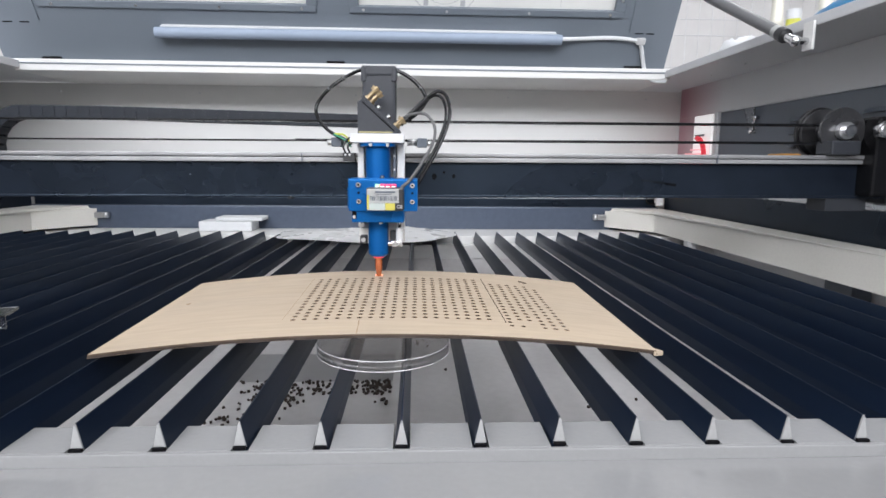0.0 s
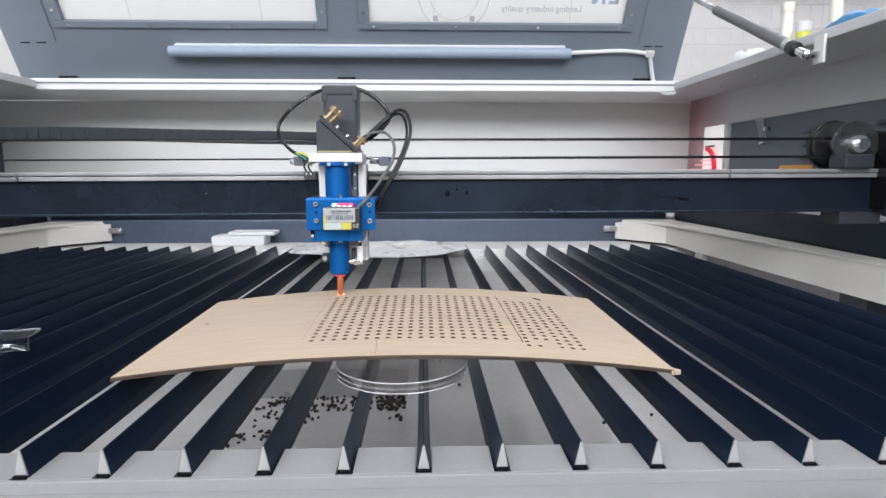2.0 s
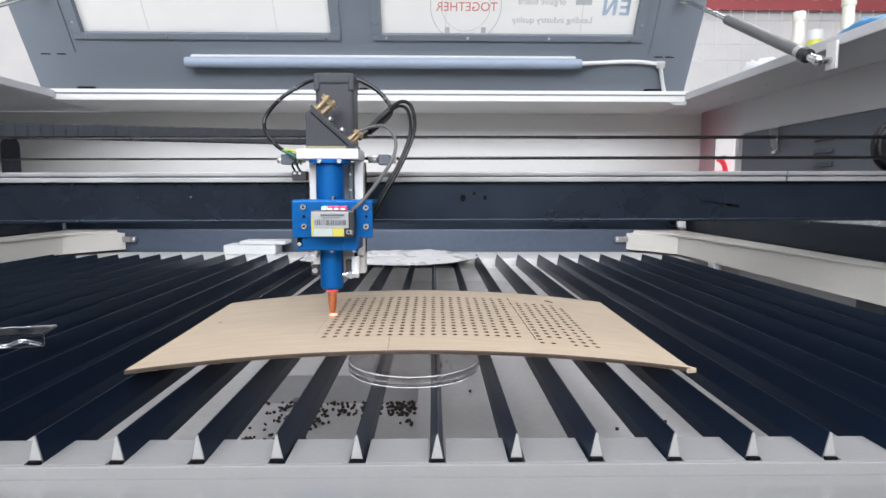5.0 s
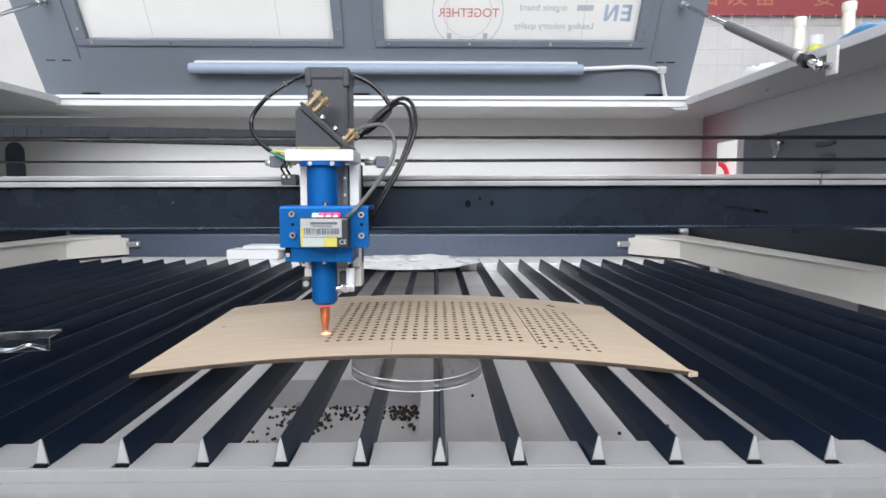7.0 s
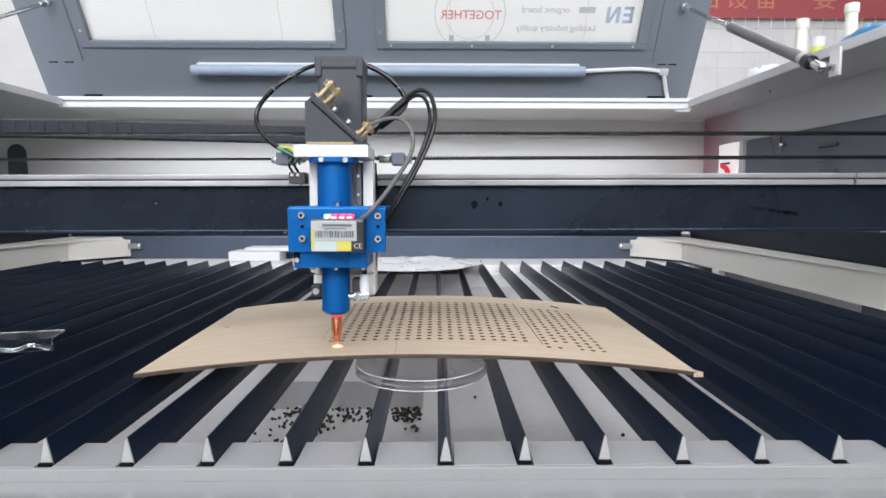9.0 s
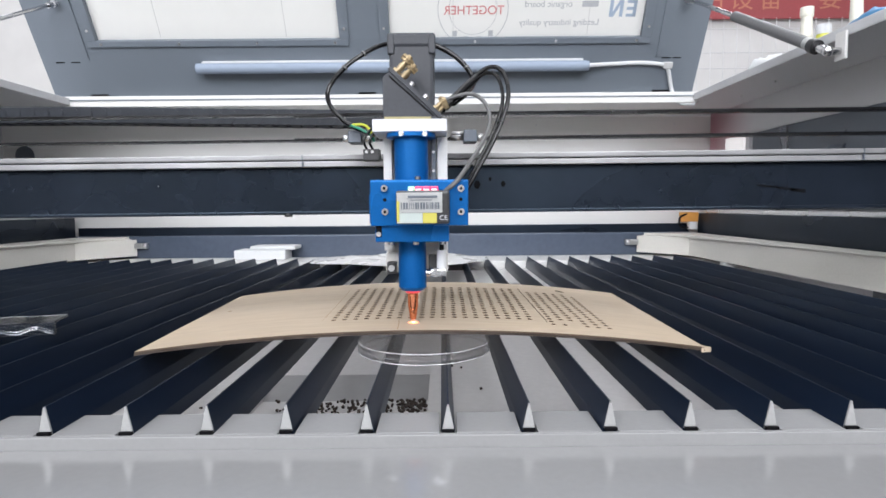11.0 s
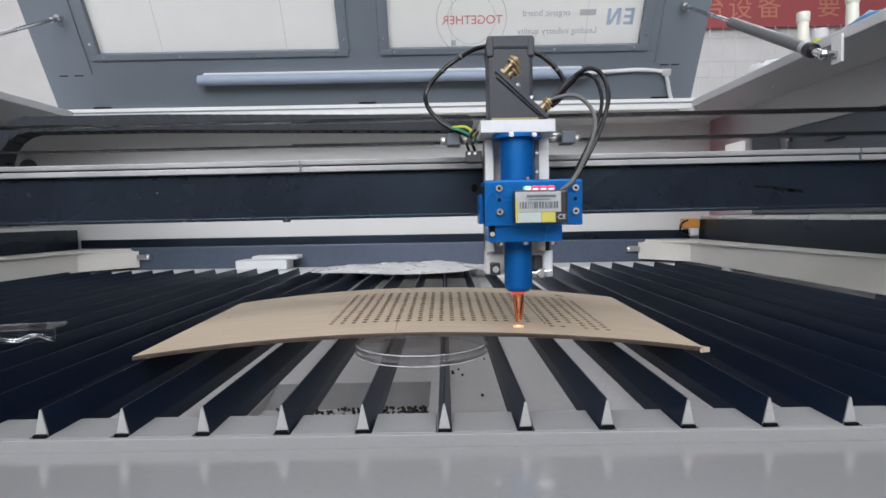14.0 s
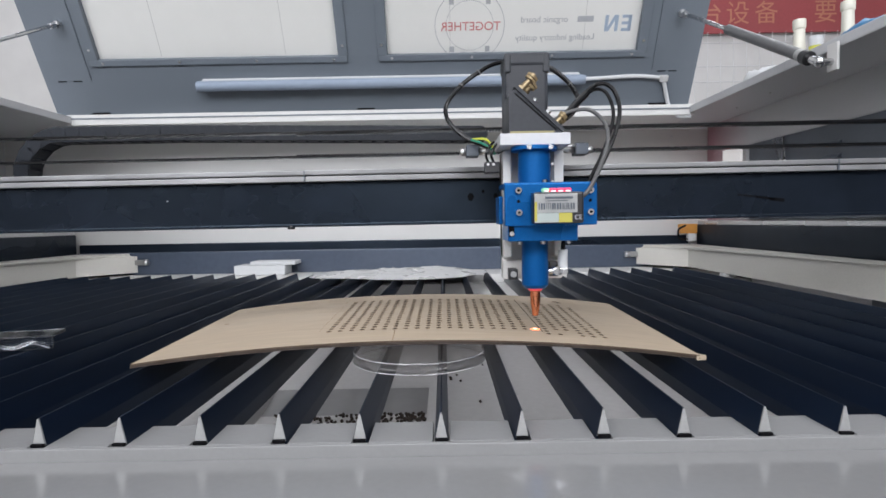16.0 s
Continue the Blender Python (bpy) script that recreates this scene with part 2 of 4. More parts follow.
def turned_x(bm, x, z, profile, n=32):
    """A ring about the level axis through (x, z): profile rows of radius and y."""
    rings = [[bm.verts.new((x + r * math.cos(2 * math.pi * i / n), y, z + r * math.sin(2 * math.pi * i / n))) for i in range(n)] for r, y in profile]
    for a, b in zip(rings, rings[1:]):
        for i in range(n):
            f = bm.faces.new((a[i], a[(i + 1) % n], b[(i + 1) % n], b[i]))
            f.smooth = True
    bm.faces.new(rings[0][::-1])
    bm.faces.new(rings[-1])
    return bm


def hose(bm, pts, r, n=10, steps=8):
    """A round cable through the points, smoothly bent."""
    pts = [Vector(p) for p in pts]
    ext = [2 * pts[0] - pts[1]] + pts + [2 * pts[-1] - pts[-2]]
    path = []
    for i in range(1, len(ext) - 2):
        a, b, c, d = ext[i - 1 : i + 3]
        for k in range(steps):
            t = k / steps
            path.append(0.5 * (2 * b + (c - a) * t + (2 * a - 5 * b + 4 * c - d) * t * t + (3 * b - a - 3 * c + d) * t**3))
    path.append(pts[-1])
    u = None
    rings = []
    for i, p in enumerate(path):
        w = (path[min(i + 1, len(path) - 1)] - path[max(i - 1, 0)]).normalized()
        u = w.orthogonal().normalized() if u is None else (u - u.dot(w) * w).normalized()
        s = w.cross(u)
        rings.append([bm.verts.new(p + r * (math.cos(2 * math.pi * k / n) * u + math.sin(2 * math.pi * k / n) * s)) for k in range(n)])
    for a, b in zip(rings, rings[1:]):
        for i in range(n):
            f = bm.faces.new((a[i], a[(i + 1) % n], b[(i + 1) % n], b[i]))
            f.smooth = True
    bm.faces.new(rings[0][::-1])
    bm.faces.new(rings[-1])
    return bm


def prism(bm, outline, axis, a, b):
    """An outline of two coordinates drawn out along an axis from a to b."""
    def at(p, v):
        return {"x": (v, p[0], p[1]), "y": (p[0], v, p[1]), "z": (p[0], p[1], v)}[axis]
    lo, hi = [bm.verts.new(at(p, a)) for p in outline], [bm.verts.new(at(p, b)) for p in outline]
    n = len(outline)
    for i in range(n):
        bm.faces.new((lo[i], lo[(i + 1) % n], hi[(i + 1) % n], hi[i]))
    bm.faces.new(lo[::-1])
    bm.faces.new(hi)
    bmesh.ops.recalc_face_normals(bm, faces=bm.faces)
    return bm


def mesh_of(name, bm, material):
    bmesh.ops.recalc_face_normals(bm, faces=bm.faces)
    for e in bm.edges:
        if len(e.link_faces) == 2 and e.calc_face_angle(0) > 0.6:
            e.smooth = False
    me = bpy.data.meshes.new(name)
    bm.to_mesh(me)
    bm.free()
    me.materials.append(material)
    return me


def part(name, bm, material, parent, label="", m=None):
    ob = new(name, mesh_of(name, bm, material))
    ob.parent = parent
    if m is not None:
        ob.matrix_local = m
    return tagged(ob, label)


def thing(name, label, category, m=None, group="", kind=""):
    ob = new(name)
    ob.empty_display_size = 0.05
    if m is not None:
        ob.matrix_world = m
    return tagged(ob, label, category, group, kind)


def solid(name, bm, material, label, category, group="", kind="", m=None):
    ob = new(name, mesh_of(name, bm, material))
    if m is not None:
        ob.matrix_world = m
    return tagged(ob, label, category, group, kind)


def B(*a, **k):
    return box(bmesh.new(), *a, **k)


def R(*a, **k):
    return rod(bmesh.new(), *a, **k)


def lettering(words, size, material, parent, m, name="lettering", label=""):
    """Words as a thin mesh, in the built-in font."""
    cu = bpy.data.curves.new(name, "FONT")
    cu.body, cu.size, cu.align_x, cu.align_y, cu.extrude = words, size, "CENTER", "CENTER", 0.0003
    tmp = bpy.data.objects.new(name, cu)
    scene.collection.objects.link(tmp)
    me = bpy.data.meshes.new_from_object(tmp.evaluated_get(bpy.context.evaluated_depsgraph_get()))
    bpy.data.objects.remove(tmp)
    me.materials.clear()
    me.materials.append(material)
    ob = new(name, me)
    ob.parent = parent
    ob.matrix_local = m
    return tagged(ob, label)

# ---- hall ----
FLOOR_Z = -0.86
solid("floor", B(-5, 5, -5, 5, FLOOR_Z - 0.1, FLOOR_Z), FLOORM, "grey concrete workshop floor", "floor", kind="structure")
solid("wall_north", B(-5, 5, 3.6, 3.75, FLOOR_Z, 3.2), WALL, "pale painted workshop wall", "wall", kind="structure")
solid("wall_south", B(-5, 5, -4.15, -4.0, FLOOR_Z, 3.2), WALL, "pale painted workshop wall", "wall", kind="structure")
solid("wall_east", B(5, 5.15, -4, 3.6, FLOOR_Z, 3.2), WALL, "pale painted workshop wall", "wall", kind="structure")
solid("wall_west", B(-5.15, -5, -4, 3.6, FLOOR_Z, 3.2), WALL, "pale painted workshop wall", "wall", kind="structure")
solid("ceiling", B(-5, 5, -4, 3.6, 3.2, 3.3), WALL, "pale workshop ceiling", "ceiling", kind="structure")

# ---- the cutter's cabinet ----
XL, XR = -0.86, 0.58          # inner lips of the side shelves
WL, WR, WB = -1.18, 0.72, 1.22   # inner faces of the walls
body = thing("laser_cutter", "white and grey sheet-metal laser cutter cabinet with open top", "machine", pose(-0.15, 0.5, FLOOR_Z))
inv = body.matrix_world.inverted()


def bpart(name, bm, material, label=""):
    return part(name, bm, material, body, label, inv)


bpart("base_cabinet", B(WL - 0.06, WR + 0.06, -0.48, WB + 0.06, FLOOR_Z, -0.2, bevel=0.01), WHITE)
# Pale tray under the slats, with a sunken pan in it.
PX0, PX1, PY, TRAY_Z, PAN_Z = -0.285, -0.026, 0.618, -0.164, -0.18
bm = B(WL, PX0, 0.03, WB, TRAY_Z - 0.03, TRAY_Z)
box(bm, PX1, WR, 0.03, WB, TRAY_Z - 0.03, TRAY_Z)
box(bm, PX0, PX1, PY, WB, TRAY_Z - 0.03, TRAY_Z)
bpart("tray", bm, TRAY, "pale grey sheet-metal tray under the slats")
pan = bpart("waste_pan", B(PX0, PX1, 0.03, 0.53, PAN_Z - 0.01, PAN_Z), TRAY, "sunken pan in the tray")
PANSLOPE = mat("glossy_grey_sheet", (0.34, 0.335, 0.335), 0.3, 0.35, 0.08, 40, 6, 0.01)
part("slope", prism(bmesh.new(), [(0.53, PAN_Z), (PY, TRAY_Z - 0.0005), (PY, PAN_Z - 0.01), (0.53, PAN_Z - 0.01)], "x", PX0, PX1), PANSLOPE, pan, "sloping grey back of the pan")
bpart("front_sill", B(WL, WR, -0.47, -0.0074, -0.16, -0.025, bevel=0.0008), mat("glossy_light_grey_paint", (0.235, 0.235, 0.235), 0.17, 0, 0.04, 200, 3, 0.01, coat=0.3), "glossy light grey front sill")
COMB = mat("light_grey_comb_paint", (0.25, 0.25, 0.25), 0.35, 0, 0.05, 300, 6, 0.02)
# Comb strip with a slot for every slat.
SLATS = list(range(-18, 12))
edges = [WL] + [v for k in SLATS for v in (k * 0.05 - 0.0053, k * 0.05 + 0.0053)] + [WR]
for a, b in zip(edges[0::2], edges[1::2]):
    bpart("comb_tooth", B(a, b, -0.00395, 0.031, -0.05, -0.0171, bevel=0.0004), COMB)
bpart("front_comb", B(WL, WR, -0.0075, -0.004, -0.03, -0.0172, bevel=0.0008), COMB, "light grey strip that holds the slats")
# Near-black web: the shade down in the slots is put into its colour.
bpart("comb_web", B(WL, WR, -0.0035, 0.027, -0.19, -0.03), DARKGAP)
bm = bmesh.new()
box(bm, WL, WR, 0.995, 1.0295, -0.06, -0.0281, bevel=0.002)
box(bm, WL, WR, 1.03, 1.18, -0.06, -0.011, bevel=0.002)
bpart("rear_comb", bm, WHITE, "white rear support strip")
bpart("rear_apron", B(WL, WR, 0.998, 1.012, TRAY_Z, -0.0605), TRAY, "pale grey apron under the rear strip")
bpart("rear_crossbar", B(-0.98, 0.66, 1.185, 1.2034, -0.05, 0.048, bevel=0.003), mat("blue_grey_crossbar", (0.07, 0.09, 0.13), 0.4, 0.1, 0.15, 80, 4), "blue-grey painted crossbar")
bpart("rear_crossbar_top", B(-0.98, 0.66, 1.2035, 1.216, 0.03, 0.070, bevel=0.002), NAVY)
bpart("back_wall", B(WL - 0.02, WR + 0.02, WB, WB + 0.02, -0.16, 0.3555), WHITE, "white sheet-metal back wall")
# Rims that run round the opening.
bpart("rim_seam", B(XL, XR, 1.0062, 1.0085, 0.3692, 0.3722), GREY, "grey seam in the rim")
bpart("rear_rim", B(XL - 0.012, XR + 0.012, 1.008, WB + 0.06, 0.3555, 0.3805, bevel=0.002), WHITE, "white folded rear rim")
for name, x0, x1 in (("side_rim", XR, WR + 0.06), ("side_rim", WL - 0.06, XL)):
    bpart(name, B(x0, x1, -0.47, WB + 0.06, 0.360, 0.376, bevel=0.002), PALE, "white folded side shelf")
for x0, x1 in ((WR, WR + 0.02), (WL - 0.02, WL)):
    bpart("side_wall", B(x0, x1, -0.47, WB, -0.16, 0.360), PALE)
# Dark louvred liners on the side walls.
for s, x in ((1, WR), (-1, WL)):
    xa, xb = sorted((x - s * 0.006, x - s * 0.002))
    liner = bpart("wall_liner", B(xa, xb, -0.45, 0.998, 0.11, 0.283, bevel=0.001), SLATE, "dark grey louvred side panel")
    for y in (0.71, 0.53, 0.35):
        for z in (0.196, 0.219, 0.243):
            bm = bmesh.new()
            prism(bm, [(x - s * 0.006, z), (x - s * 0.014, z + 0.001), (x - s * 0.006, z + 0.009)], "y", y - 0.024, y + 0.024)
            part("louvre", bm, SLATE, liner)
# Far corner sheet with the painted red reflection, and a plate for the opening.
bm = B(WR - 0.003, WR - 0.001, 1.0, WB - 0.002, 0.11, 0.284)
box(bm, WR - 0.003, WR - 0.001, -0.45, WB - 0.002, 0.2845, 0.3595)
bpart("corner_sheet", bm, REDREFLECT, "pale corner sheet with a red reflection painted on")
# Self-lit plate added for the brightness behind the wall opening.
bpart("corner_opening", B(WR - 0.008, WR - 0.0032, 1.034, 1.122, 0.12, 0.283), mat("white_opening_glow", (0.8, 0.8, 0.8), 0.4, glow=(1, 0.97, 0.97), power=0.5), "glowing plate in place of a bright opening")
bpart("opening_post", B(WR - 0.009, WR - 0.0032, 1.006, 1.022, 0.12, 0.285, bevel=0.001), PALE, "pale post beside the opening")
# The ring is no lamp; its material has a glow added.
bm = bmesh.new()
for i in range(2, 15):
    a, b = 2 * math.pi * i / 24, 2 * math.pi * (i + 1) / 24
    ra = [(WR - 0.018, 1.085 - 0.042 * math.sin(q), 0.182 + 0.046 * math.cos(q)) for q in (a - 0.5, b - 0.5)]
    rod(bm, ra[0], ra[1], 0.006, n=8)
glow_ring = thing("red_ring", "self-lit red ring with strips for pink glow lines at the wall opening", "ring")
part("hoop", bm, REDPLASTIC, glow_ring)
# Self-lit strips modelled for the pink lines of glow on the sheet.
PINKGLOW = mat("pink_glow_line", (0.7, 0.4, 0.42), 0.4, 0, 0.1, 100, 20, glow=(1, 0.35, 0.4), power=0.6)
for z, y1 in ((0.166, 1.175), (0.178, 1.18), (0.19, 1.15), (0.2, 1.12)):
    part("strip", B(WR - 0.016, WR - 0.012, 1.05, y1, z - 0.002, z + 0.002, bevel=0.0008), PINKGLOW, glow_ring, "strip made for a pink glow line")
part("clip", B(WR - 0.016, WR - 0.0105, 1.06, 1.1, 0.232, 0.237, bevel=0.001), SLATE, glow_ring)

# White bars of the lifting bed, left and right.
for s, name in ((1, "bed_rail"), (-1, "bed_rail")):
    def px(x):
        return x if s > 0 else -0.30 - x
    bm = bmesh.new()
    prof = [(0.512, 1.18), (0.60, 1.06), (0.612, 0.3), (0.614, -0.0), (0.668, -0.0), (0.668, 1.18)]
    lo = [bm.verts.new((px(x), y, -0.004)) for x, y in prof]
    hi = [bm.verts.new((px(x), y, 0.047)) for x, y in prof]
    for i in range(6):
        bm.faces.new((lo[i], lo[(i + 1) % 6], hi[(i + 1) % 6], hi[i]))
    bm.faces.new(lo)
    bm.faces.new(hi)
    bmesh.ops.bevel(bm, geom=[e for e in bm.edges if all(v in hi for v in e.verts)], offset=0.008, segments=3, affect="EDGES")
    rail = thing(name, "cream painted steel rail beside the slatted bed", "rail", group="bed rails")
    part("bar", bm, CREAM, rail)
    part("leg", B(min(px(0.63), px(0.66)), max(px(0.63), px(0.66)), 1.08, 1.16, -0.164, -0.004), SLATE, rail)
    part("leg", B(min(px(0.63), px(0.66)), max(px(0.63), px(0.66)), 0.1, 0.16, -0.164, -0.004), SLATE, rail)
    b = part("bolt", R((px(0.525), 1.182, 0.026), (px(0.525), 1.2, 0.026), 0.006), CHROME, rail)
    part("bolt_arm", B(min(px(0.49), px(0.512)), max(px(0.49), px(0.512)), 1.165, 1.175, 0.016, 0.03, bevel=0.002), STEEL, rail)
    part("bolt_head", R((px(0.478), 1.17, 0.023), (px(0.49), 1.17, 0.023), 0.008, n=8), STEEL, rail)
# Long dark rails on which the gantry runs.
for s in (1, -1):
    def px(x):
        return x if s > 0 else -0.30 - x
    rail = thing("guide_rail", "dark anodised guide rail with a bright steel top", "rail", group="guide rails")
    a, b = sorted((px(0.672), px(0.713)))
    part("beam", B(a, b, -0.4, 1.18, 0.035, 0.098, bevel=0.002), NAVY, rail)
    a, b = sorted((px(0.674), px(0.70)))
    part("track", B(a, b, -0.4, 1.178, 0.098, 0.107, bevel=0.001), STEEL, rail)
    a, b = sorted((px(0.68), px(0.713)))
    for y in (-0.3, 0.5, 1.1):
        part("bracket", B(a, b, y, y + 0.06, -0.164, 0.036), SLATE, rail)
switch = thing("limit_switch", "orange and white limit switch beside the guide rail", "switch")
part("body", B(0.622, 0.668, 1.165, 1.18, 0.075, 0.1, bevel=0.002), ORANGE, switch)
part("terminal", B(0.642, 0.662, 1.16, 1.175, 0.055, 0.075, bevel=0.002), FOAM, switch)
part("wire", hose(bmesh.new(), [(0.635, 1.162, 0.096), (0.615, 1.158, 0.085), (0.618, 1.158, 0.062), (0.64, 1.162, 0.06)], 0.0022), RUBBER, switch)

# ---- slats ----
bed = thing("slat_bed", "cutting bed of dark knife-edged metal slats", "cutting bed")
slat = new("bed_slat")
slat.parent = bed
bm = bmesh.new()
prism(bm, [(-0.0047, -0.028), (0.0047, -0.028), (0.0042, -0.0175), (0.00045, 0.0), (-0.00045, 0.0), (-0.0042, -0.0175)], "y", 0.0, 1.026)
part("blade", bm, BLADE, slat)
bm = bmesh.new()
prism(bm, [(-0.0039, -0.0168), (0.0039, -0.0168), (0.00042, -0.0002), (-0.00042, -0.0002)], "y", -0.0012, 0.0005)
part("cut_end", bm, CUT, slat, "bright cut end")
# Near-black block colours in the shaded notch at the slat's base.
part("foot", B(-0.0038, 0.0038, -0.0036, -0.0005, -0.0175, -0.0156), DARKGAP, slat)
for k in SLATS:
    jx, jr = random.uniform(-0.0008, 0.0008), random.uniform(-0.05, 0.05)
    if k == -1:
        jx = -0.0005
    m = pose(k * 0.05 + jx, 0, random.uniform(-0.0006, 0.0004), 0, 0, jr)
    if k == SLATS[0]:
        slat.matrix_world = m
    else:
        copy_thing(slat, m)

# ---- plywood board ----
def board_z(x, y):
    u = (x + 0.0195) / 0.233
    return 0.0048 - 0.006 * (x + 0.02) + 0.016 * (1 - min(1.05, u * u)) + 0.006 * (y - 0.114) / 0.25


def on_board(u, v):
    """A place on the board's face: u and v from 0 to 1 along its front and its depth."""
    x = -0.2528 + 0.4664 * u - 0.0036 * u * v
    y = 0.111 + 0.010 * u + v * (0.251 + 0.002 * u)
    return x, y, board_z(x, y)


board = thing("plywood_board", "thin warped pale plywood sheet with rows of cut holes", "board")
NU, NV, TH = 56, 16, 0.0034
bm = bmesh.new()
top = [[bm.verts.new(on_board(i / NU, j / NV)) for i in range(NU + 1)] for j in range(NV + 1)]
for j in range(NV):
    for i in range(NU):
        f = bm.faces.new((top[j][i], top[j][i + 1], top[j + 1][i + 1], top[j + 1][i]))
        f.smooth = True
part("face", bm, PLY, board)
bm = bmesh.new()
ring = [(i / NU, 0) for i in range(NU)] + [(1, j / NV) for j in range(NV)] + [(1 - i / NU, 1) for i in range(NU)] + [(0, 1 - j / NV) for j in range(NV)]
mid = [Vector(on_board(*p)) - Vector((0, 0, 0.0012)) for p in ring]
a = [bm.verts.new(on_board(*p)) for p in ring]
b = [bm.verts.new(p) for p in mid]
for i in range(len(ring)):
    bm.faces.new((a[i], a[(i + 1) % len(ring)], b[(i + 1) % len(ring)], b[i]))
part("upper_ply", bm, PLYCORE, board, "brown upper ply")
bm = bmesh.new()
a = [bm.verts.new(p) for p in mid]
b = [bm.verts.new(Vector(on_board(*p)) - Vector((random.uniform(-0.0006, 0.0006), random.uniform(-0.0004, 0.0006), TH))) for p in ring]
for i in range(len(ring)):
    bm.faces.new((a[i], a[(i + 1) % len(ring)], b[(i + 1) % len(ring)], b[i]))
part("edge", bm, PLYEDGE, board, "scorched layered edge")
bm = bmesh.new()
low = [[bm.verts.new(Vector(on_board(i / NU, j / NV)) - Vector((0, 0, TH))) for i in range(NU + 1)] for j in range(NV + 1)]
for j in range(NV):
    for i in range(NU):
        bm.faces.new((low[j][i], low[j + 1][i], low[j + 1][i + 1], low[j][i + 1]))
part("underside", bm, PLY, board)


def disc_on(bm, x, y, r, lift, n=10, sq=1.0):
    vs = []
    for i in range(n):
        px_, py_ = x + r * math.cos(2 * math.pi * i / n), y + sq * r * math.sin(2 * math.pi * i / n)
        vs.append(bm.verts.new((px_, py_, board_z(px_, py_) + lift)))
    bm.faces.new(vs)


holes, rims = bmesh.new(), bmesh.new()
rnd = random.Random(7)
for x0, cols, y0 in ((-0.1005, 19, 0.160), (0.0945, 6, 0.1505)):
    for i in range(cols):
        for j in range(16):
            if x0 > 0 and (i, j) in ((2, 0), (2, 1), (1, 1), (5, 15)):
                continue
            x, y = x0 + i * 0.0098 + rnd.gauss(0, 0.0002), y0 + (0.006 * i / 18 if x0 < 0 else 0) + j * 0.0107 + rnd.gauss(0, 0.0002)
            disc_on(rims, x, y, rnd.uniform(0.0023, 0.0028), 0.0003)
            disc_on(holes, x, y, rnd.uniform(0.0018, 0.0022), 0.0005, sq=rnd.uniform(0.92, 1.05))
disc_on(holes, 0.1345, 0.337, 0.003, 0.0006, sq=1.2)
disc_on(holes, 0.1385, 0.333, 0.003, 0.0006, sq=1.1)
disc_on(rims, -0.2268, 0.2523, 0.0025, 0.0003)
tagged(part("hole", holes, BURNT, board, "charred cut holes"), kind="stuff")
tagged(part("hole_rim", rims, SCORCH, board, "scorched rims of the holes"), kind="stuff")
bm = bmesh.new()


def score(bm, pts, w):
    for (xa, ya), (xb, yb) in zip(pts, pts[1:]):
        n = 8
        for i in range(n):
            p, q = [(xa + (xb - xa) * k / n, ya + (yb - ya) * k / n) for k in (i, i + 1)]
            d = Vector((q[0] - p[0], q[1] - p[1])).normalized()
            o = (-d.y * w, d.x * w)
            bm.faces.new([bm.verts.new((c[0] + e * o[0], c[1] + e * o[1], board_z(c[0], c[1]) + 0.0004)) for c, e in ((p, 1), (p, -1), (q, -1), (q, 1))])


score(bm, [(0.0861, 0.336), (0.090, 0.158)], 0.0004)
part("score_line", bm, BURNT, board, "thin burnt cutting line")
bm = bmesh.new()
score(bm, [(-0.0401, 0.116), (-0.0405, 0.14), (-0.0415, 0.154)], 0.0003)
part("score_line", bm, SCORCH, board, "thin burnt cutting line")
bm = bmesh.new()
score(bm, [(-0.1108, 0.334), (-0.1104, 0.25), (-0.1102, 0.162)], 0.00014)
part("score_line", bm, SCORCH, board, "faint scorched cutting line")
# Small splintered corner.
part("splinter", prism(bmesh.new(), [(0.211, 0.1205), (0.2195, 0.122), (0.2135, 0.131)], "z", -0.001, 0.003), PLY, board)

EDGEGLOSS = mat("acrylic_edge_highlight", (0.55, 0.54, 0.55), 0.12, 0.3, 0.7, 60, 45, 0.01)
# ---- acrylic disc under the board ----
bm = bmesh.new()
turned(bm, -0.019, 0.1355, [(0.0543, 0.0004), (0.0558, 0.0014), (0.0558, 0.0092), (0.055, 0.0101)], n=64)
disc = thing("acrylic_disc", "thick clear acrylic disc lying on the slats", "disc")
part("sheet", bm, ACRYLIC, disc).visible_shadow = False
# Thin pale rings paint broken highlights round the clear rim.
for z, r in ((0.0014, 0.0556), (0.0052, 0.0557), (0.0095, 0.0554)):
    bm = bmesh.new()
    h = 0.00016 if z == 0.0052 else 0.00042
    turned(bm, -0.019, 0.1355, [(r, z - h), (r + 0.0005, z), (r, z + h)], n=64)
    bmesh.ops.delete(bm, geom=[f for f in bm.faces if len(f.verts) > 4], context="FACES")
    part("polished_edge", bm, EDGEGLOSS, disc, "pale ring painting a highlight on the edge")

# ---- gantry ----
gantry = thing("gantry", "dark anodised gantry beam with a bright steel guide and toothed belts", "gantry")
part("beam", B(-0.96, 0.66, 0.0905, 0.15, 0.1162, 0.1612, bevel=0.0016), NAVY, gantry)
part("beam_lip", B(-0.96, 0.66, 0.0885, 0.096, 0.1146, 0.1180, bevel=0.0008), NAVY, gantry)
part("guide", B(-0.96, 0.66, 0.081, 0.115, 0.1614, 0.1668, bevel=0.0008), GUIDE, gantry, "bright steel guide")
part("guide", B(-0.96, 0.66, 0.079, 0.115, 0.1678, 0.1730, bevel=0.0012), GUIDE, gantry, "bright steel guide")
part("guide_groove", B(-0.96, 0.66, 0.085, 0.115, 0.1666, 0.1680), SLATE, gantry)
for x in (-0.138, -0.52, 0.41):
    part("guide_joint", B(x - 0.0006, x + 0.0006, 0.0784, 0.082, 0.1616, 0.1728), SLATE, gantry)
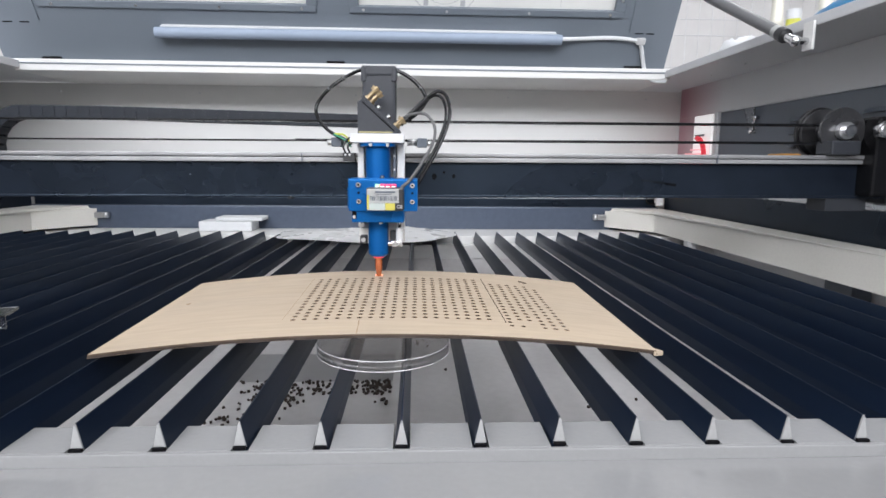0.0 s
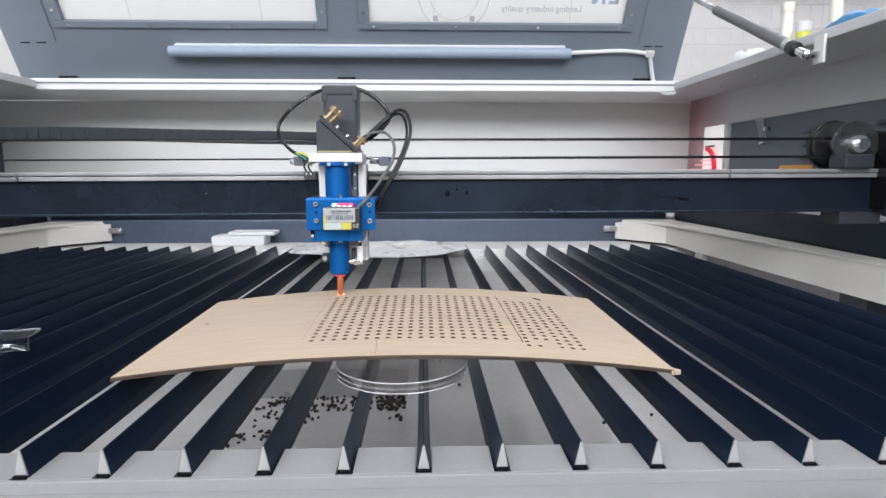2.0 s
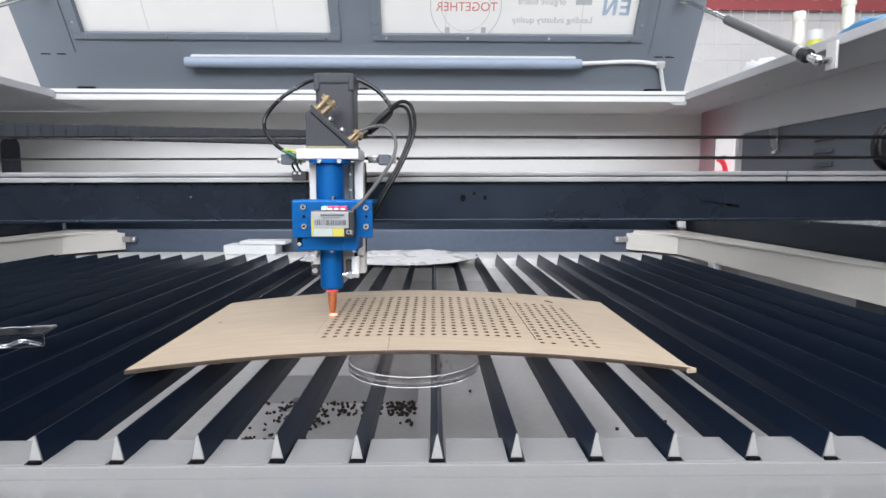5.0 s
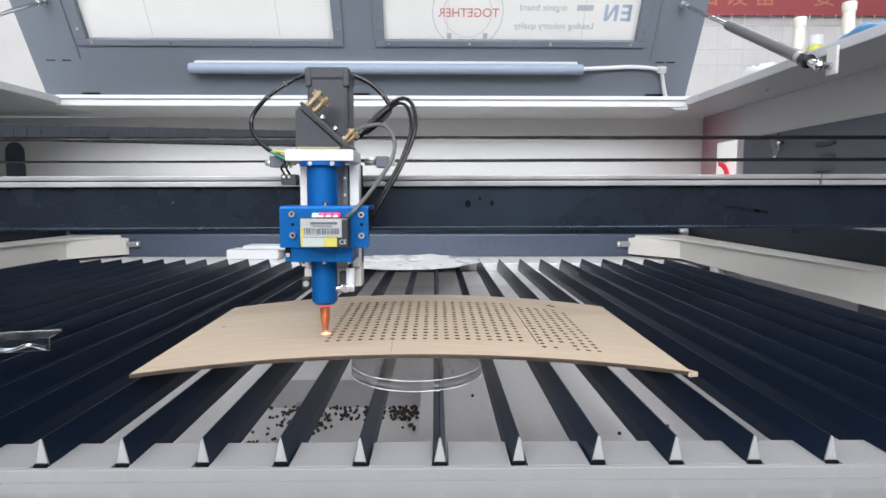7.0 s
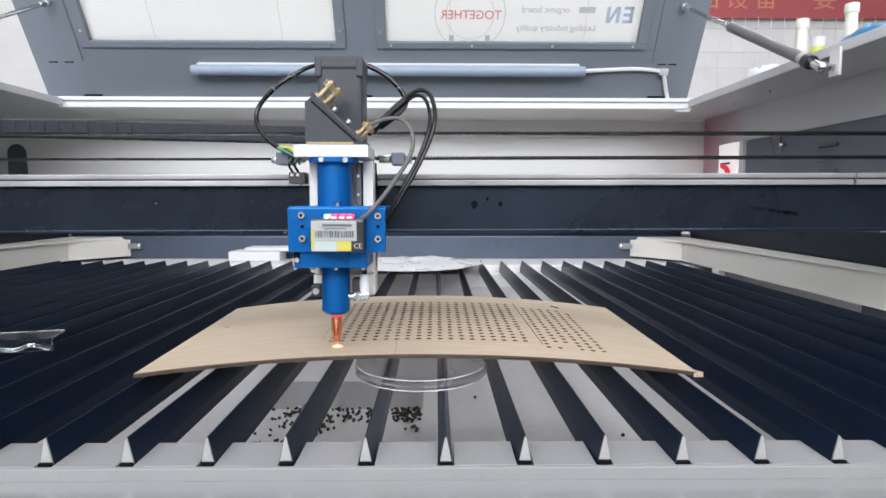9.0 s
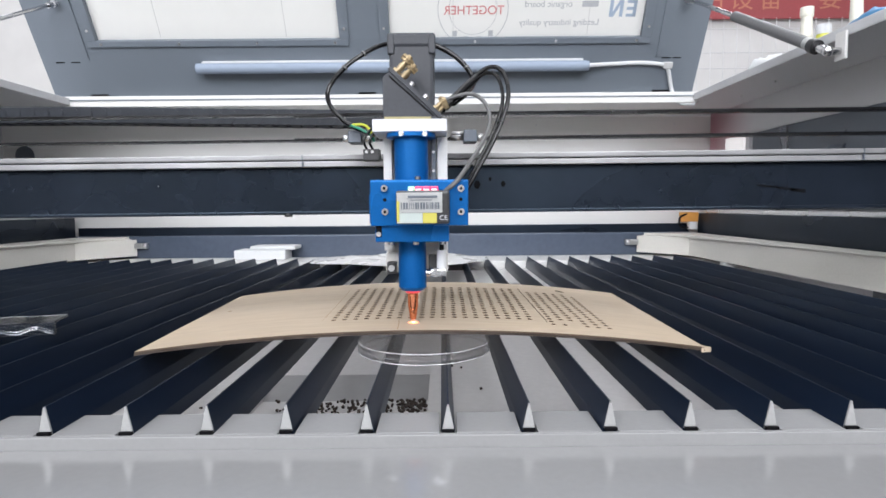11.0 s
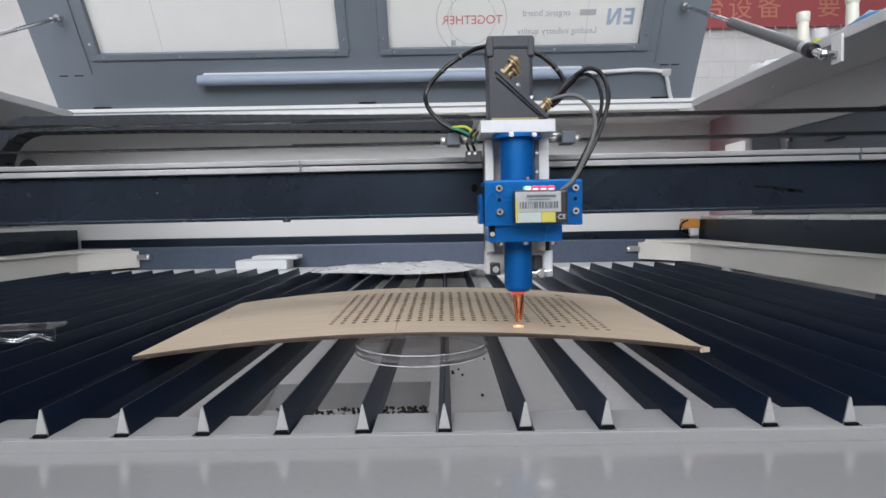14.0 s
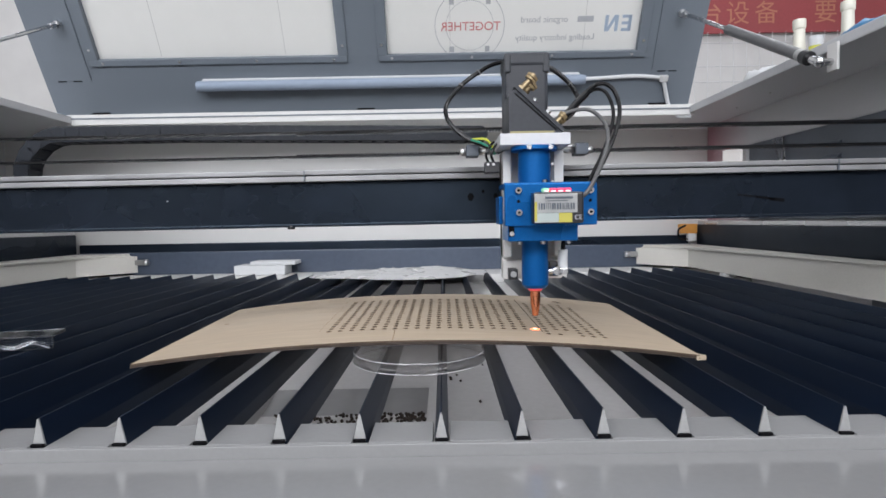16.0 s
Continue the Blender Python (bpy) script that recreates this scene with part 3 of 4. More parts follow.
for z in (0.2145, 0.189):
    bm = B(-0.94, 0.585, 0.098, 0.108, z - 0.0011, z + 0.0011)
    s = -1 if z > 0.2 else 1
    for i in range(220):
        x = -0.15 + i * 0.0033
        box(bm, x, x + 0.0018, 0.098, 0.108, z + s * 0.0011, z + s * 0.0024)
    part("belt", bm, RUBBER, gantry, "black toothed belt")
bm = R((0.582, 0.084, 0.2055), (0.582, 0.089, 0.2055), 0.031, n=44)
rod(bm, (0.582, 0.089, 0.2055), (0.582, 0.121, 0.2055), 0.0125, n=24)
rod(bm, (0.582, 0.121, 0.2055), (0.582, 0.127, 0.2055), 0.032, n=44)
part("flange_wheel", bm, mat("dark_steel_wheel", (0.12, 0.12, 0.125), 0.3, 0.8, 0.15, 200, 20), gantry, "dark flanged belt wheel")
part("wheel_rim", turned_x(bmesh.new(), 0.582, 0.2055, [(0.0335, 0.127), (0.035, 0.1285), (0.035, 0.1345), (0.0335, 0.136)], 44), RUBBER, gantry, "black belt round the wheel")
part("axle", R((0.582, 0.068, 0.2055), (0.582, 0.14, 0.2055), 0.0075), CHROME, gantry)
part("bearing", R((0.582, 0.0755, 0.2055), (0.582, 0.0835, 0.2055), 0.0115, n=28), STEEL, gantry, "polished steel bearing")
part("bearing_block", B(0.556, 0.596, 0.066, 0.098, 0.1735, 0.192, bevel=0.0025), MOTOR, gantry, "charcoal bearing block")
part("drive_block", B(0.612, 0.682, 0.062, 0.145, 0.118, 0.224, bevel=0.004), RUBBER, gantry, "black drive motor housing")
part("coupling", R((0.617, 0.052, 0.2055), (0.617, 0.063, 0.2055), 0.0115, n=6), CHROME, gantry)
part("coupling", R((0.617, 0.05, 0.2055), (0.617, 0.054, 0.2055), 0.0075), STEEL, gantry)
part("carriage_foot", B(0.572, 0.63, 0.09, 0.13, 0.0975, 0.1158, bevel=0.0015), MOTOR, gantry)
part("carriage", B(0.653, 0.698, 0.088, 0.142, 0.1075, 0.1165, bevel=0.001), MOTOR, gantry)
part("carriage", B(-0.998, -0.953, 0.088, 0.142, 0.1075, 0.1165, bevel=0.001), MOTOR, gantry)
# Scuffs on the beam's face, and screws in it.
FACE = 0.0901
for xa, za, xb, zb, w in ((0.312, 0.1388, 0.334, 0.1362, 0.0008), (0.332, 0.1364, 0.352, 0.1336, 0.0011), (0.346, 0.1340, 0.361, 0.1322, 0.0018)):
    bm = bmesh.new()
    bm.faces.new([bm.verts.new(p) for p in ((xa, FACE, za - w), (xb, FACE, zb - w), (xb, FACE, zb + w), (xa, FACE, za + w))])
    part("scuff", bm, DARKGAP, gantry, "dark scuff mark")
for xa, za, r in ((0.033, 0.1425, 0.0035), (0.059, 0.143, 0.0024), (0.046, 0.148, 0.0016), (-0.143, 0.1462, 0.0014)):
    bm = bmesh.new()
    bm.faces.new([bm.verts.new((xa + r * math.cos(i), FACE, za + r * 1.3 * math.sin(i))) for i in range(6)])
    part("scuff", bm, DARKGAP, gantry, "dark scuff mark")
part("screw", R((-0.2846, 0.0888, 0.1446), (-0.2846, 0.091, 0.1446), 0.0005, n=8), STEEL, gantry)
part("screw", R((-0.1565, 0.092, 0.1164), (-0.1565, 0.092, 0.1126), 0.004, n=10), BLACK, gantry)

# ---- laser head ----
head = thing("laser_carriage", "blue anodised laser cutting head with charcoal mirror block and copper nozzle", "laser carriage")
FOCUS = []   # parts of the focusing slide, which the head lifts off the board at the end


def focus_part(*a, **k):
    ob = part(*a, **k)
    FOCUS.append(ob)
    return ob


bm = bmesh.new()
turned(bm, 0, 0, [(0.0019, 0.0252), (0.0026, 0.0256), (0.0044, 0.037), (0.0046, 0.0475), (0.0058, 0.0485), (0.0058, 0.0515)], n=28)
focus_part("nozzle", bm, COPPER, head, "copper nozzle")
# Emitting ring added to give the collar its red reflected light.
bm = bmesh.new()
turned(bm, 0, 0, [(0.0060, 0.0484), (0.0064, 0.049), (0.0064, 0.0502), (0.0060, 0.0508)], n=28)
focus_part("pointer_ring", bm, mat("painted_red_glow", (0.6, 0.1, 0.1), 0.4, glow=(1.0, 0.08, 0.1), power=0.7), head, "red light of the pointer at the collar")
bm = bmesh.new()
turned(bm, 0, 0, [(0.0092, 0.0505), (0.0118, 0.0535), (0.0118, 0.0945)], n=40)
focus_part("lens_tube", bm, BLUE, head)
bm = bmesh.new()
turned(bm, 0, 0, [(0.0142, 0.104), (0.0142, 0.178), (0.0205, 0.1785), (0.0205, 0.1818)], n=44)
part("upper_tube", bm, BLUE, head)
bm = B(-0.0275, 0.031, -0.034, 0.012, 0.0935, 0.112, bevel=0.0012)
focus_part("clamp", bm, BLUE, head)
bm = B(-0.0305, 0.046, -0.0385, -0.033, 0.1065, 0.1415, bevel=0.001)
box(bm, -0.0305, 0.046, -0.034, 0.01, 0.1385, 0.1425, bevel=0.0008)
box(bm, -0.0335, -0.030, -0.02, 0.01, 0.108, 0.132, bevel=0.0008)
focus_part("mount_plate", bm, BLUE, head)
for x, z in ((-0.0192, 0.1357), (0.0402, 0.1352), (-0.0188, 0.1175), (0.0402, 0.1172)):
    s = focus_part("screw", R((x, -0.0385, z), (x, -0.0412, z), 0.0027, n=14), CHROME, head)
    part("socket", R((x, -0.0411, z), (x, -0.0414, z), 0.0012, n=6), DARKGAP, s)
for x in (-0.019, 0.0402):
    focus_part("slot", R((x, -0.0384, 0.1268), (x, -0.0389, 0.1268), 0.0014, n=10), DARKGAP, head)
focus_part("slot", B(-0.0268, -0.0222, -0.0346, -0.0339, 0.0975, 0.107, bevel=0.0003), DARKGAP, head)
focus_part("screw", R((-0.0245, -0.034, 0.1), (-0.0245, -0.0362, 0.1), 0.002, n=12), STEEL, head)
for x in (-0.016, 0.004, 0.026):
    focus_part("screw", R((x, -0.02, 0.0936), (x, -0.02, 0.0905), 0.0026, n=12), CHROME, head)
focus_part("screw", R((0.006, -0.0205, 0.1425), (0.006, -0.0205, 0.1455), 0.0026, n=12), CHROME, head)
part("screw", R((-0.007, -0.0185, 0.18), (-0.007, -0.021, 0.18), 0.0022, n=10), CHROME, head)
part("screw", R((0.012, -0.0145, 0.18), (0.012, -0.018, 0.18), 0.0022, n=10), CHROME, head)
# Autofocus sensor with its worn sticker.
sensor = focus_part("sensor", B(-0.0092, 0.0312, -0.055, -0.0388, 0.1082, 0.1335, bevel=0.0022), BLACK, head, "black sensor box with a worn sticker")
part("sticker", B(-0.0085, 0.0257, -0.0556, -0.0551, 0.1168, 0.1319, bevel=0.0002), STICKER, sensor, "worn silver sticker with a bar code")
part("sticker", B(0.011, 0.0215, -0.0556, -0.0551, 0.109, 0.1166), YELLOW, sensor, "yellow warning sticker")
part("sticker", B(-0.0085, 0.0108, -0.0556, -0.0551, 0.109, 0.1166), LABELBLUE, sensor, "pale blue print")
part("sticker", B(-0.0085, -0.0065, -0.056, -0.0555, 0.110, 0.1255), YELLOW, sensor)
bm = bmesh.new()
x = -0.0052
while x < 0.0235:
    w = random.choice((0.0004, 0.0006, 0.001, 0.0013))
    box(bm, x, x + w, -0.0562, -0.0557, 0.1195, 0.1245)
    x += w + random.choice((0.0005, 0.0007, 0.0011))
box(bm, 0.0, 0.022, -0.0562, -0.0557, 0.1278, 0.1296)
box(bm, 0.002, 0.018, -0.0562, -0.0557, 0.126, 0.1266)
part("bar_code", bm, SLATE, sensor, "dark printed bars")
lettering("CE", 0.0052, INKGREY, sensor, pose(0.0265, -0.0553, 0.1128, 90, 0, 0))
for x0, x1, mt in ((-0.0005, 0.0045, LED_GREEN), (0.005, 0.0105, LED_RED), (0.011, 0.0165, LED_RED), (0.017, 0.0225, LED_RED)):
    part("indicator", B(x0, x1, -0.0485, -0.0395, 0.1335, 0.1368, bevel=0.0008), mt, sensor, "lit indicator")
    part("indicator_lens", B(x0 + 0.0005, x1 - 0.0008, -0.0505, -0.0485, 0.1335, 0.1348, bevel=0.0004), LED_WHITE, sensor)
# White plate, mirror block and motor above.
part("top_plate", B(-0.031, 0.0302, -0.0125, 0.04, 0.1826, 0.1927, bevel=0.0006), PALE, head, "white painted plate")
bm = bmesh.new()
prism(bm, [(-0.0225, 0.1926), (0.0245, 0.1926), (0.0245, 0.1955), (-0.0165, 0.2325), (-0.0225, 0.2275)], "y", -0.006, 0.036)
part("mirror_block", bm, MOTOR, head, "charcoal wedge-shaped mirror block")
bm = bmesh.new()
prism(bm, [(0.0238, 0.1942), (0.026, 0.1966), (-0.0155, 0.2355), (-0.018, 0.2335)], "y", -0.0085, 0.038)
part("mirror_plate", bm, MOTOR, head)
bm = bmesh.new()
prism(bm, [(0.0185, 0.1955), (0.0196, 0.1962), (-0.017, 0.2292), (-0.0175, 0.2278)], "y", -0.0063, -0.0059)
part("seam", bm, DARKGAP, head)
part("seal", B(-0.0215, 0.017, -0.0068, -0.006, 0.1936, 0.1953), mat("old_yellow_tape", (0.3, 0.27, 0.13), 0.6), head, "strip of yellowed tape")
bm = B(-0.0205, 0.0195, 0.034, 0.076, 0.1926, 0.266, bevel=0.0035)
box(bm, -0.0215, 0.0205, 0.033, 0.077, 0.2625, 0.275, bevel=0.0028)
part("motor", bm, MOTOR, head, "charcoal square motor")
for x0, x1 in ((-0.0218, -0.0155), (0.0145, 0.0208)):
    part("motor_corner", B(x0, x1, 0.0322, 0.04, 0.256, 0.2735, bevel=0.0015), MOTOR, head)
# Brass adjusting screws on the slanted plate.
nrm = Vector((0.68, 0, 0.73))
for c, size in (((-0.0118, -0.0035, 0.2312), 1.0), ((-0.0092, 0.014, 0.2288), 1.0), ((0.0195, 0.004, 0.2022), 0.74), ((0.021, 0.017, 0.2008), 0.74)):
    p = Vector(c)
    bm = rod(bmesh.new(), p, p + 0.003 * nrm, 0.0046 * size, n=6)
    rod(bm, p + 0.003 * nrm, p + 0.0185 * size * nrm, 0.0022 * size, n=12)
    for d in (0.0045, 0.0062, 0.0079):
        rod(bm, p + d * size * nrm, p + (d + 0.0009) * size * nrm, 0.0031 * size, n=12)
    for d, r in ((0.0118, 0.0046), (0.0146, 0.005)):
        a, b = p + d * size * nrm, p + (d + 0.0022) * size * nrm
        rod(bm, a, b, r * size, n=14)
        u = nrm.orthogonal().normalized()
        v = nrm.cross(u).normalized()
        for i in range(14):
            q = r * size * (math.cos(2 * math.pi * i / 14) * u + math.sin(2 * math.pi * i / 14) * v)
            rod(bm, a + q, b + q, 0.0005, n=5)
    part("adjuster", bm, BRASS, head, "knurled brass adjusting screw")
for p in ((-0.001, 0.0, 0.2205), (0.0105, 0.0, 0.21)):
    p = Vector(p)
    part("screw", R(p, p + 0.005 * nrm, 0.0024, n=10), CHROME, head)
# Carriage behind the tubes.
bm = B(-0.0255, -0.018, 0.02, 0.052, 0.083, 0.1818, bevel=0.0008)
box(bm, 0.0215, 0.0305, 0.02, 0.052, 0.083, 0.1818, bevel=0.0008)
box(bm, -0.0255, 0.0305, 0.036, 0.052, 0.078, 0.1818, bevel=0.0008)
part("carriage_plate", bm, WHITE, head, "white painted carriage plate")
part("rack", B(0.0165, 0.0205, 0.012, 0.03, 0.1, 0.18, bevel=0.0005), SLATE, head)
for z in (0.115, 0.135, 0.152, 0.168):
    part("screw", R((0.0185, 0.012, z), (0.0185, 0.0105, z), 0.0013, n=8), STEEL, head)
part("lock_screw", B(-0.0225, -0.0145, 0.006, 0.02, 0.0635, 0.0735, bevel=0.0008), BLACK, head)
part("lock_screw", R((-0.0185, 0.006, 0.0685), (-0.0185, 0.0045, 0.0685), 0.0028, n=12), STEEL, head)
part("side_switch", B(0.0135, 0.021, 0.002, 0.014, 0.0665, 0.08, bevel=0.0008), BLACK, head)
part("carriage_foot", B(-0.0255, 0.0305, 0.03, 0.05, 0.062, 0.08, bevel=0.001), WHITE, head)
sw = part("terminal", B(-0.0425, -0.0285, 0.016, 0.03, 0.1615, 0.1715, bevel=0.0008), BLACK, head, "black terminal block")
for x in (-0.0395, -0.0345):
    part("screw", R((x, 0.016, 0.169), (x, 0.0145, 0.169), 0.0013, n=8), STEEL, sw)
    part("lead", hose(bmesh.new(), [(x, 0.018, 0.1715), (x - 0.002, 0.014, 0.178), (x + 0.002, 0.016, 0.186), (x + 0.006, 0.02, 0.19)], 0.0012, n=6), RUBBER, sw)
# Belt clamps.
for s, zc in ((1, 0.184), (-1, 0.184)):
    xa = 0.0335 if s > 0 else -0.0345
    bm = R((xa, 0.045, zc), (xa + s * 0.012, 0.045, zc), 0.0028, n=10)
    rod(bm, (xa + s * 0.001, 0.038, zc + 0.003), (xa + s * 0.013, 0.038, zc + 0.003), 0.0016, n=8)
    part("tension_screw", bm, STEEL, head)
    part("belt_clamp", B(min(xa + s * 0.012, xa + s * 0.024), max(xa + s * 0.012, xa + s * 0.024), 0.035, 0.055, zc - 0.005, zc + 0.006, bevel=0.001), SLATE, head)
    part("tension_screw", R((xa + s * 0.024, 0.045, zc), (xa + s * 0.03, 0.045, zc), 0.0034, n=6), STEEL, head)
# Air fitting on the lens tube.
bm = R((0.0115, -0.002, 0.0655), (0.0205, -0.002, 0.0655), 0.0032, n=14)
rod(bm, (0.0195, -0.002, 0.062), (0.0195, -0.002, 0.0695), 0.0045, n=14)
box(bm, 0.0155, 0.0285, -0.006, 0.002, 0.0625, 0.0685, bevel=0.001)
focus_part("air_elbow", bm, CHROME, head, "chrome air elbow")
focus_part("air_fitting", R((0.0247, -0.002, 0.068), (0.0247, -0.002, 0.0845), 0.0042, n=14), FOAM, head, "white air fitting")
part("air_hose", hose(bmesh.new(), [(0.0247, -0.002, 0.084), (0.0262, 0.0, 0.1), (0.037, 0.008, 0.118), (0.052, 0.012, 0.145), (0.0725, 0.019, 0.182), (0.0842, 0.026, 0.215), (0.0815, 0.036, 0.239), (0.071, 0.044, 0.2468), (0.056, 0.042, 0.238), (0.0385, 0.034, 0.2195), (0.027, 0.026, 0.205)], 0.002), RUBBER, head, "black air hose")
part("sensor_cable", hose(bmesh.new(), [(0.028, -0.046, 0.133), (0.038, -0.045, 0.142), (0.052, -0.026, 0.162), (0.064, -0.006, 0.184), (0.0655, 0.008, 0.203), (0.055, 0.02, 0.2175), (0.038, 0.026, 0.2175), (0.024, 0.03, 0.211)], 0.0018), GREYCABLE, head, "grey sensor cable")
part("second_hose", hose(bmesh.new(), [(0.037, 0.012, 0.112), (0.05, 0.016, 0.146), (0.069, 0.024, 0.182), (0.0798, 0.031, 0.213), (0.077, 0.041, 0.236), (0.0675, 0.048, 0.2425), (0.054, 0.046, 0.2335), (0.03, 0.032, 0.2075)], 0.0017), RUBBER, head, "black hose")
part("motor_cable", hose(bmesh.new(), [(0.006, 0.078, 0.2782), (-0.012, 0.072, 0.2772), (-0.03, 0.06, 0.271), (-0.045, 0.052, 0.2615), (-0.062, 0.047, 0.248), (-0.0762, 0.045, 0.23), (-0.0755, 0.041, 0.2145), (-0.062, 0.034, 0.1985), (-0.044, 0.028, 0.1885), (-0.0335, 0.026, 0.1845)], 0.0021), RUBBER, head, "black motor cable looped over the motor")
part("motor_cable", hose(bmesh.new(), [(0.004, 0.078, 0.2782), (0.02, 0.078, 0.2755), (0.037, 0.08, 0.267), (0.05, 0.08, 0.255), (0.0565, 0.078, 0.243), (0.0545, 0.066, 0.2335), (0.046, 0.045, 0.2215), (0.036, 0.034, 0.2125)], 0.0025), RUBBER, head, "black motor cable looped over the motor")
part("green_wire", hose(bmesh.new(), [(-0.054, 0.026, 0.193), (-0.045, 0.02, 0.189), (-0.036, 0.018, 0.1835), (-0.033, 0.018, 0.178)], 0.0012, n=6), WIREGREEN, head)
part("yellow_wire", hose(bmesh.new(), [(-0.053, 0.026, 0.1935), (-0.042, 0.02, 0.1925), (-0.036, 0.018, 0.187), (-0.034, 0.018, 0.18)], 0.0012, n=6), WIREYELLOW, head)
part("cable_sleeve", hose(bmesh.new(), [(0.0575, 0.043, 0.2375), (0.048, 0.038, 0.2285), (0.038, 0.032, 0.218), (0.025, 0.026, 0.2065)], 0.0036), RUBBER, head, "black braided cable sleeve")
# Pale rings paint the glints on the wraps round the motor cables.
for pts in (((-0.045, 0.052, 0.2615), (-0.062, 0.047, 0.248)), ((-0.062, 0.047, 0.248), (-0.0762, 0.045, 0.23)), ((0.05, 0.08, 0.255), (0.0565, 0.078, 0.243))):
    a, b = Vector(pts[0]), Vector(pts[1])
    d = (b - a).normalized()
    part("cable_wrap", R(a - 0.0009 * d, a + 0.0009 * d, 0.0029, n=12), GREYCABLE, head, "pale ring for a glint on the cable wrap")
# Drag chain that the carriage pulls along behind the beam: links that roll round a bend.
PITCH, CHAIN_Y0, CHAIN_Y1, BEND = 0.0158, 0.16, 0.185, 0.048
bm = bmesh.new()
for ya, yb in ((CHAIN_Y0, CHAIN_Y0 + 0.0035), (CHAIN_Y1 - 0.0035, CHAIN_Y1)):
    box(bm, -0.0077, 0.0068, ya, yb, -0.0088, 0.0088, bevel=0.0007)
    rod(bm, (0.0062, ya - 0.0007, 0), (0.0062, yb, 0), 0.0086, n=22)
box(bm, -0.0045, 0.0045, CHAIN_Y0 + 0.003, CHAIN_Y1 - 0.003, 0.0062, 0.0085)
box(bm, -0.0062, 0.0036, CHAIN_Y0 + 0.003, CHAIN_Y1 - 0.003, -0.0085, -0.0062)
rod(bm, (-0.0045, CHAIN_Y0 - 0.0009, 0.0), (-0.0045, CHAIN_Y0 + 0.002, 0.0), 0.0022, n=10)
LINKS = [part("chain_link", bm, CHAIN, head)]
for i in range(45):
    ob = new("chain_link", LINKS[0].data)
    ob.parent = head
    LINKS.append(tagged(ob))


def link_place(s, x):
    """Where the link a way s along the chain lies in the head's space, with the head at x."""
    straight = 0.474 + 0.2 * x
    z = 0.2190 + 0.007 * min(1.0, s / 0.35)
    if s <= straight:
        return pose(-0.035 - s, 0, z)
    a = (s - straight) / BEND
    if a <= math.pi:
        return pose(-0.035 - straight - BEND * math.sin(a), 0, z - BEND * (1 - math.cos(a)), 0, -math.degrees(a), 0)
    return pose(-0.035 - straight + (s - straight - BEND * math.pi), 0, z - 2 * BEND, 0, -180, 0)


# ---- lid ----
lid = thing("machine_lid", "raised grey sheet-metal lid with two film-covered windows", "lid", pose(0, 1.03, 0.383, 119.7, 0, 0))
LX0, LX1, LV = -0.905, 0.585, 0.82
W1, W2, WV0, WV1 = (-0.767, -0.227), (-0.116, 0.442), 0.1275, 0.7
for x0, x1, v0, v1 in ((LX0, LX1, 0, WV0), (LX0, LX1, WV1, LV), (LX0, W1[0], WV0, WV1), (W1[1], W2[0], WV0, WV1), (W2[1], LX1, WV0, WV1)):
    part("panel", B(x0, x1, v0, v1, -0.02, 0.0), GREY, lid)
for x0, x1 in ((LX0, LX0 + 0.012), (LX1 - 0.012, LX1)):
    part("side_flange", B(x0, x1, 0.0, LV, -0.06, -0.02), GREY, lid)
for w in (W1, W2):
    win = part("window", B(w[0], w[1], WV0, WV1, -0.012, -0.008), SHEET, lid, "window covered with white printed film")
    for n_, (x0, x1, v0, v1) in (("frame_bar", (w[0] - 0.02, w[1] + 0.02, WV0 - 0.0135, WV0)), ("frame_bar", (w[0] - 0.02, w[1] + 0.02, WV1, WV1 + 0.022)), ("frame_bar", (w[0] - 0.022, w[0], WV0, WV1)), ("frame_bar", (w[1], w[1] + 0.022, WV0, WV1))):
        part(n_, B(x0, x1, v0, v1, 0.0005, 0.005, bevel=0.0012), GREY, win)
    for x in np.linspace(w[0] + 0.01, w[1] - 0.01, 4):
        part("screw", R((x, WV0 - 0.007, 0.005), (x, WV0 - 0.007, 0.0066), 0.003, n=8), STEEL, win)
    for x in (w[0] - 0.012, w[1] + 0.012):
        for v in (0.15, 0.35, 0.55):
            part("screw", R((x, v, 0.005), (x, v, 0.0066), 0.003, n=8), STEEL, win)
    # Pale printed lines on the film.
    bm = bmesh.new()
    for x in np.linspace(w[0] + 0.14, w[1] - 0.12, 2):
        box(bm, x, x + 0.0012, WV0 + 0.004, WV1, -0.008, -0.0077)
    for v in (0.30, 0.46):
        box(bm, w[0], w[1], v, v + 0.0012, -0.008, -0.0076)
    part("film_line", bm, mat("pale_grey_line", (0.62, 0.62, 0.61), 0.5), win)


def ring(bm, x, v, r, w, z):
    n = 48
    a = [[bm.verts.new((x + q * math.cos(2 * math.pi * i / n), v + q * math.sin(2 * math.pi * i / n), z)) for i in range(n)] for q in (r, r + w)]
    for i in range(n):
        bm.faces.new((a[0][i], a[0][(i + 1) % n], a[1][(i + 1) % n], a[1][i]))


flip = Matrix.Diagonal((-1, 1, 1, 1))
lettering("TOGETHER", 0.026, INKRED, win, pose(0.07, 0.183, -0.0072) @ flip, label="mirrored red lettering")
lettering("organic board", 0.0185, INKGREY, win, pose(0.232, 0.195, -0.0072) @ flip, label="mirrored grey lettering")
lettering("Leading industry quality", 0.0185, INKGREY, win, pose(0.258, 0.157, -0.0072) @ flip, label="mirrored grey lettering")
part("print_bar", B(0.305, 0.34, 0.189, 0.201, -0.0078, -0.0072), INKGREY, win, "grey printed bar")
bm = bmesh.new()
ring(bm, 0.068, 0.185, 0.076, 0.0012, -0.0074)
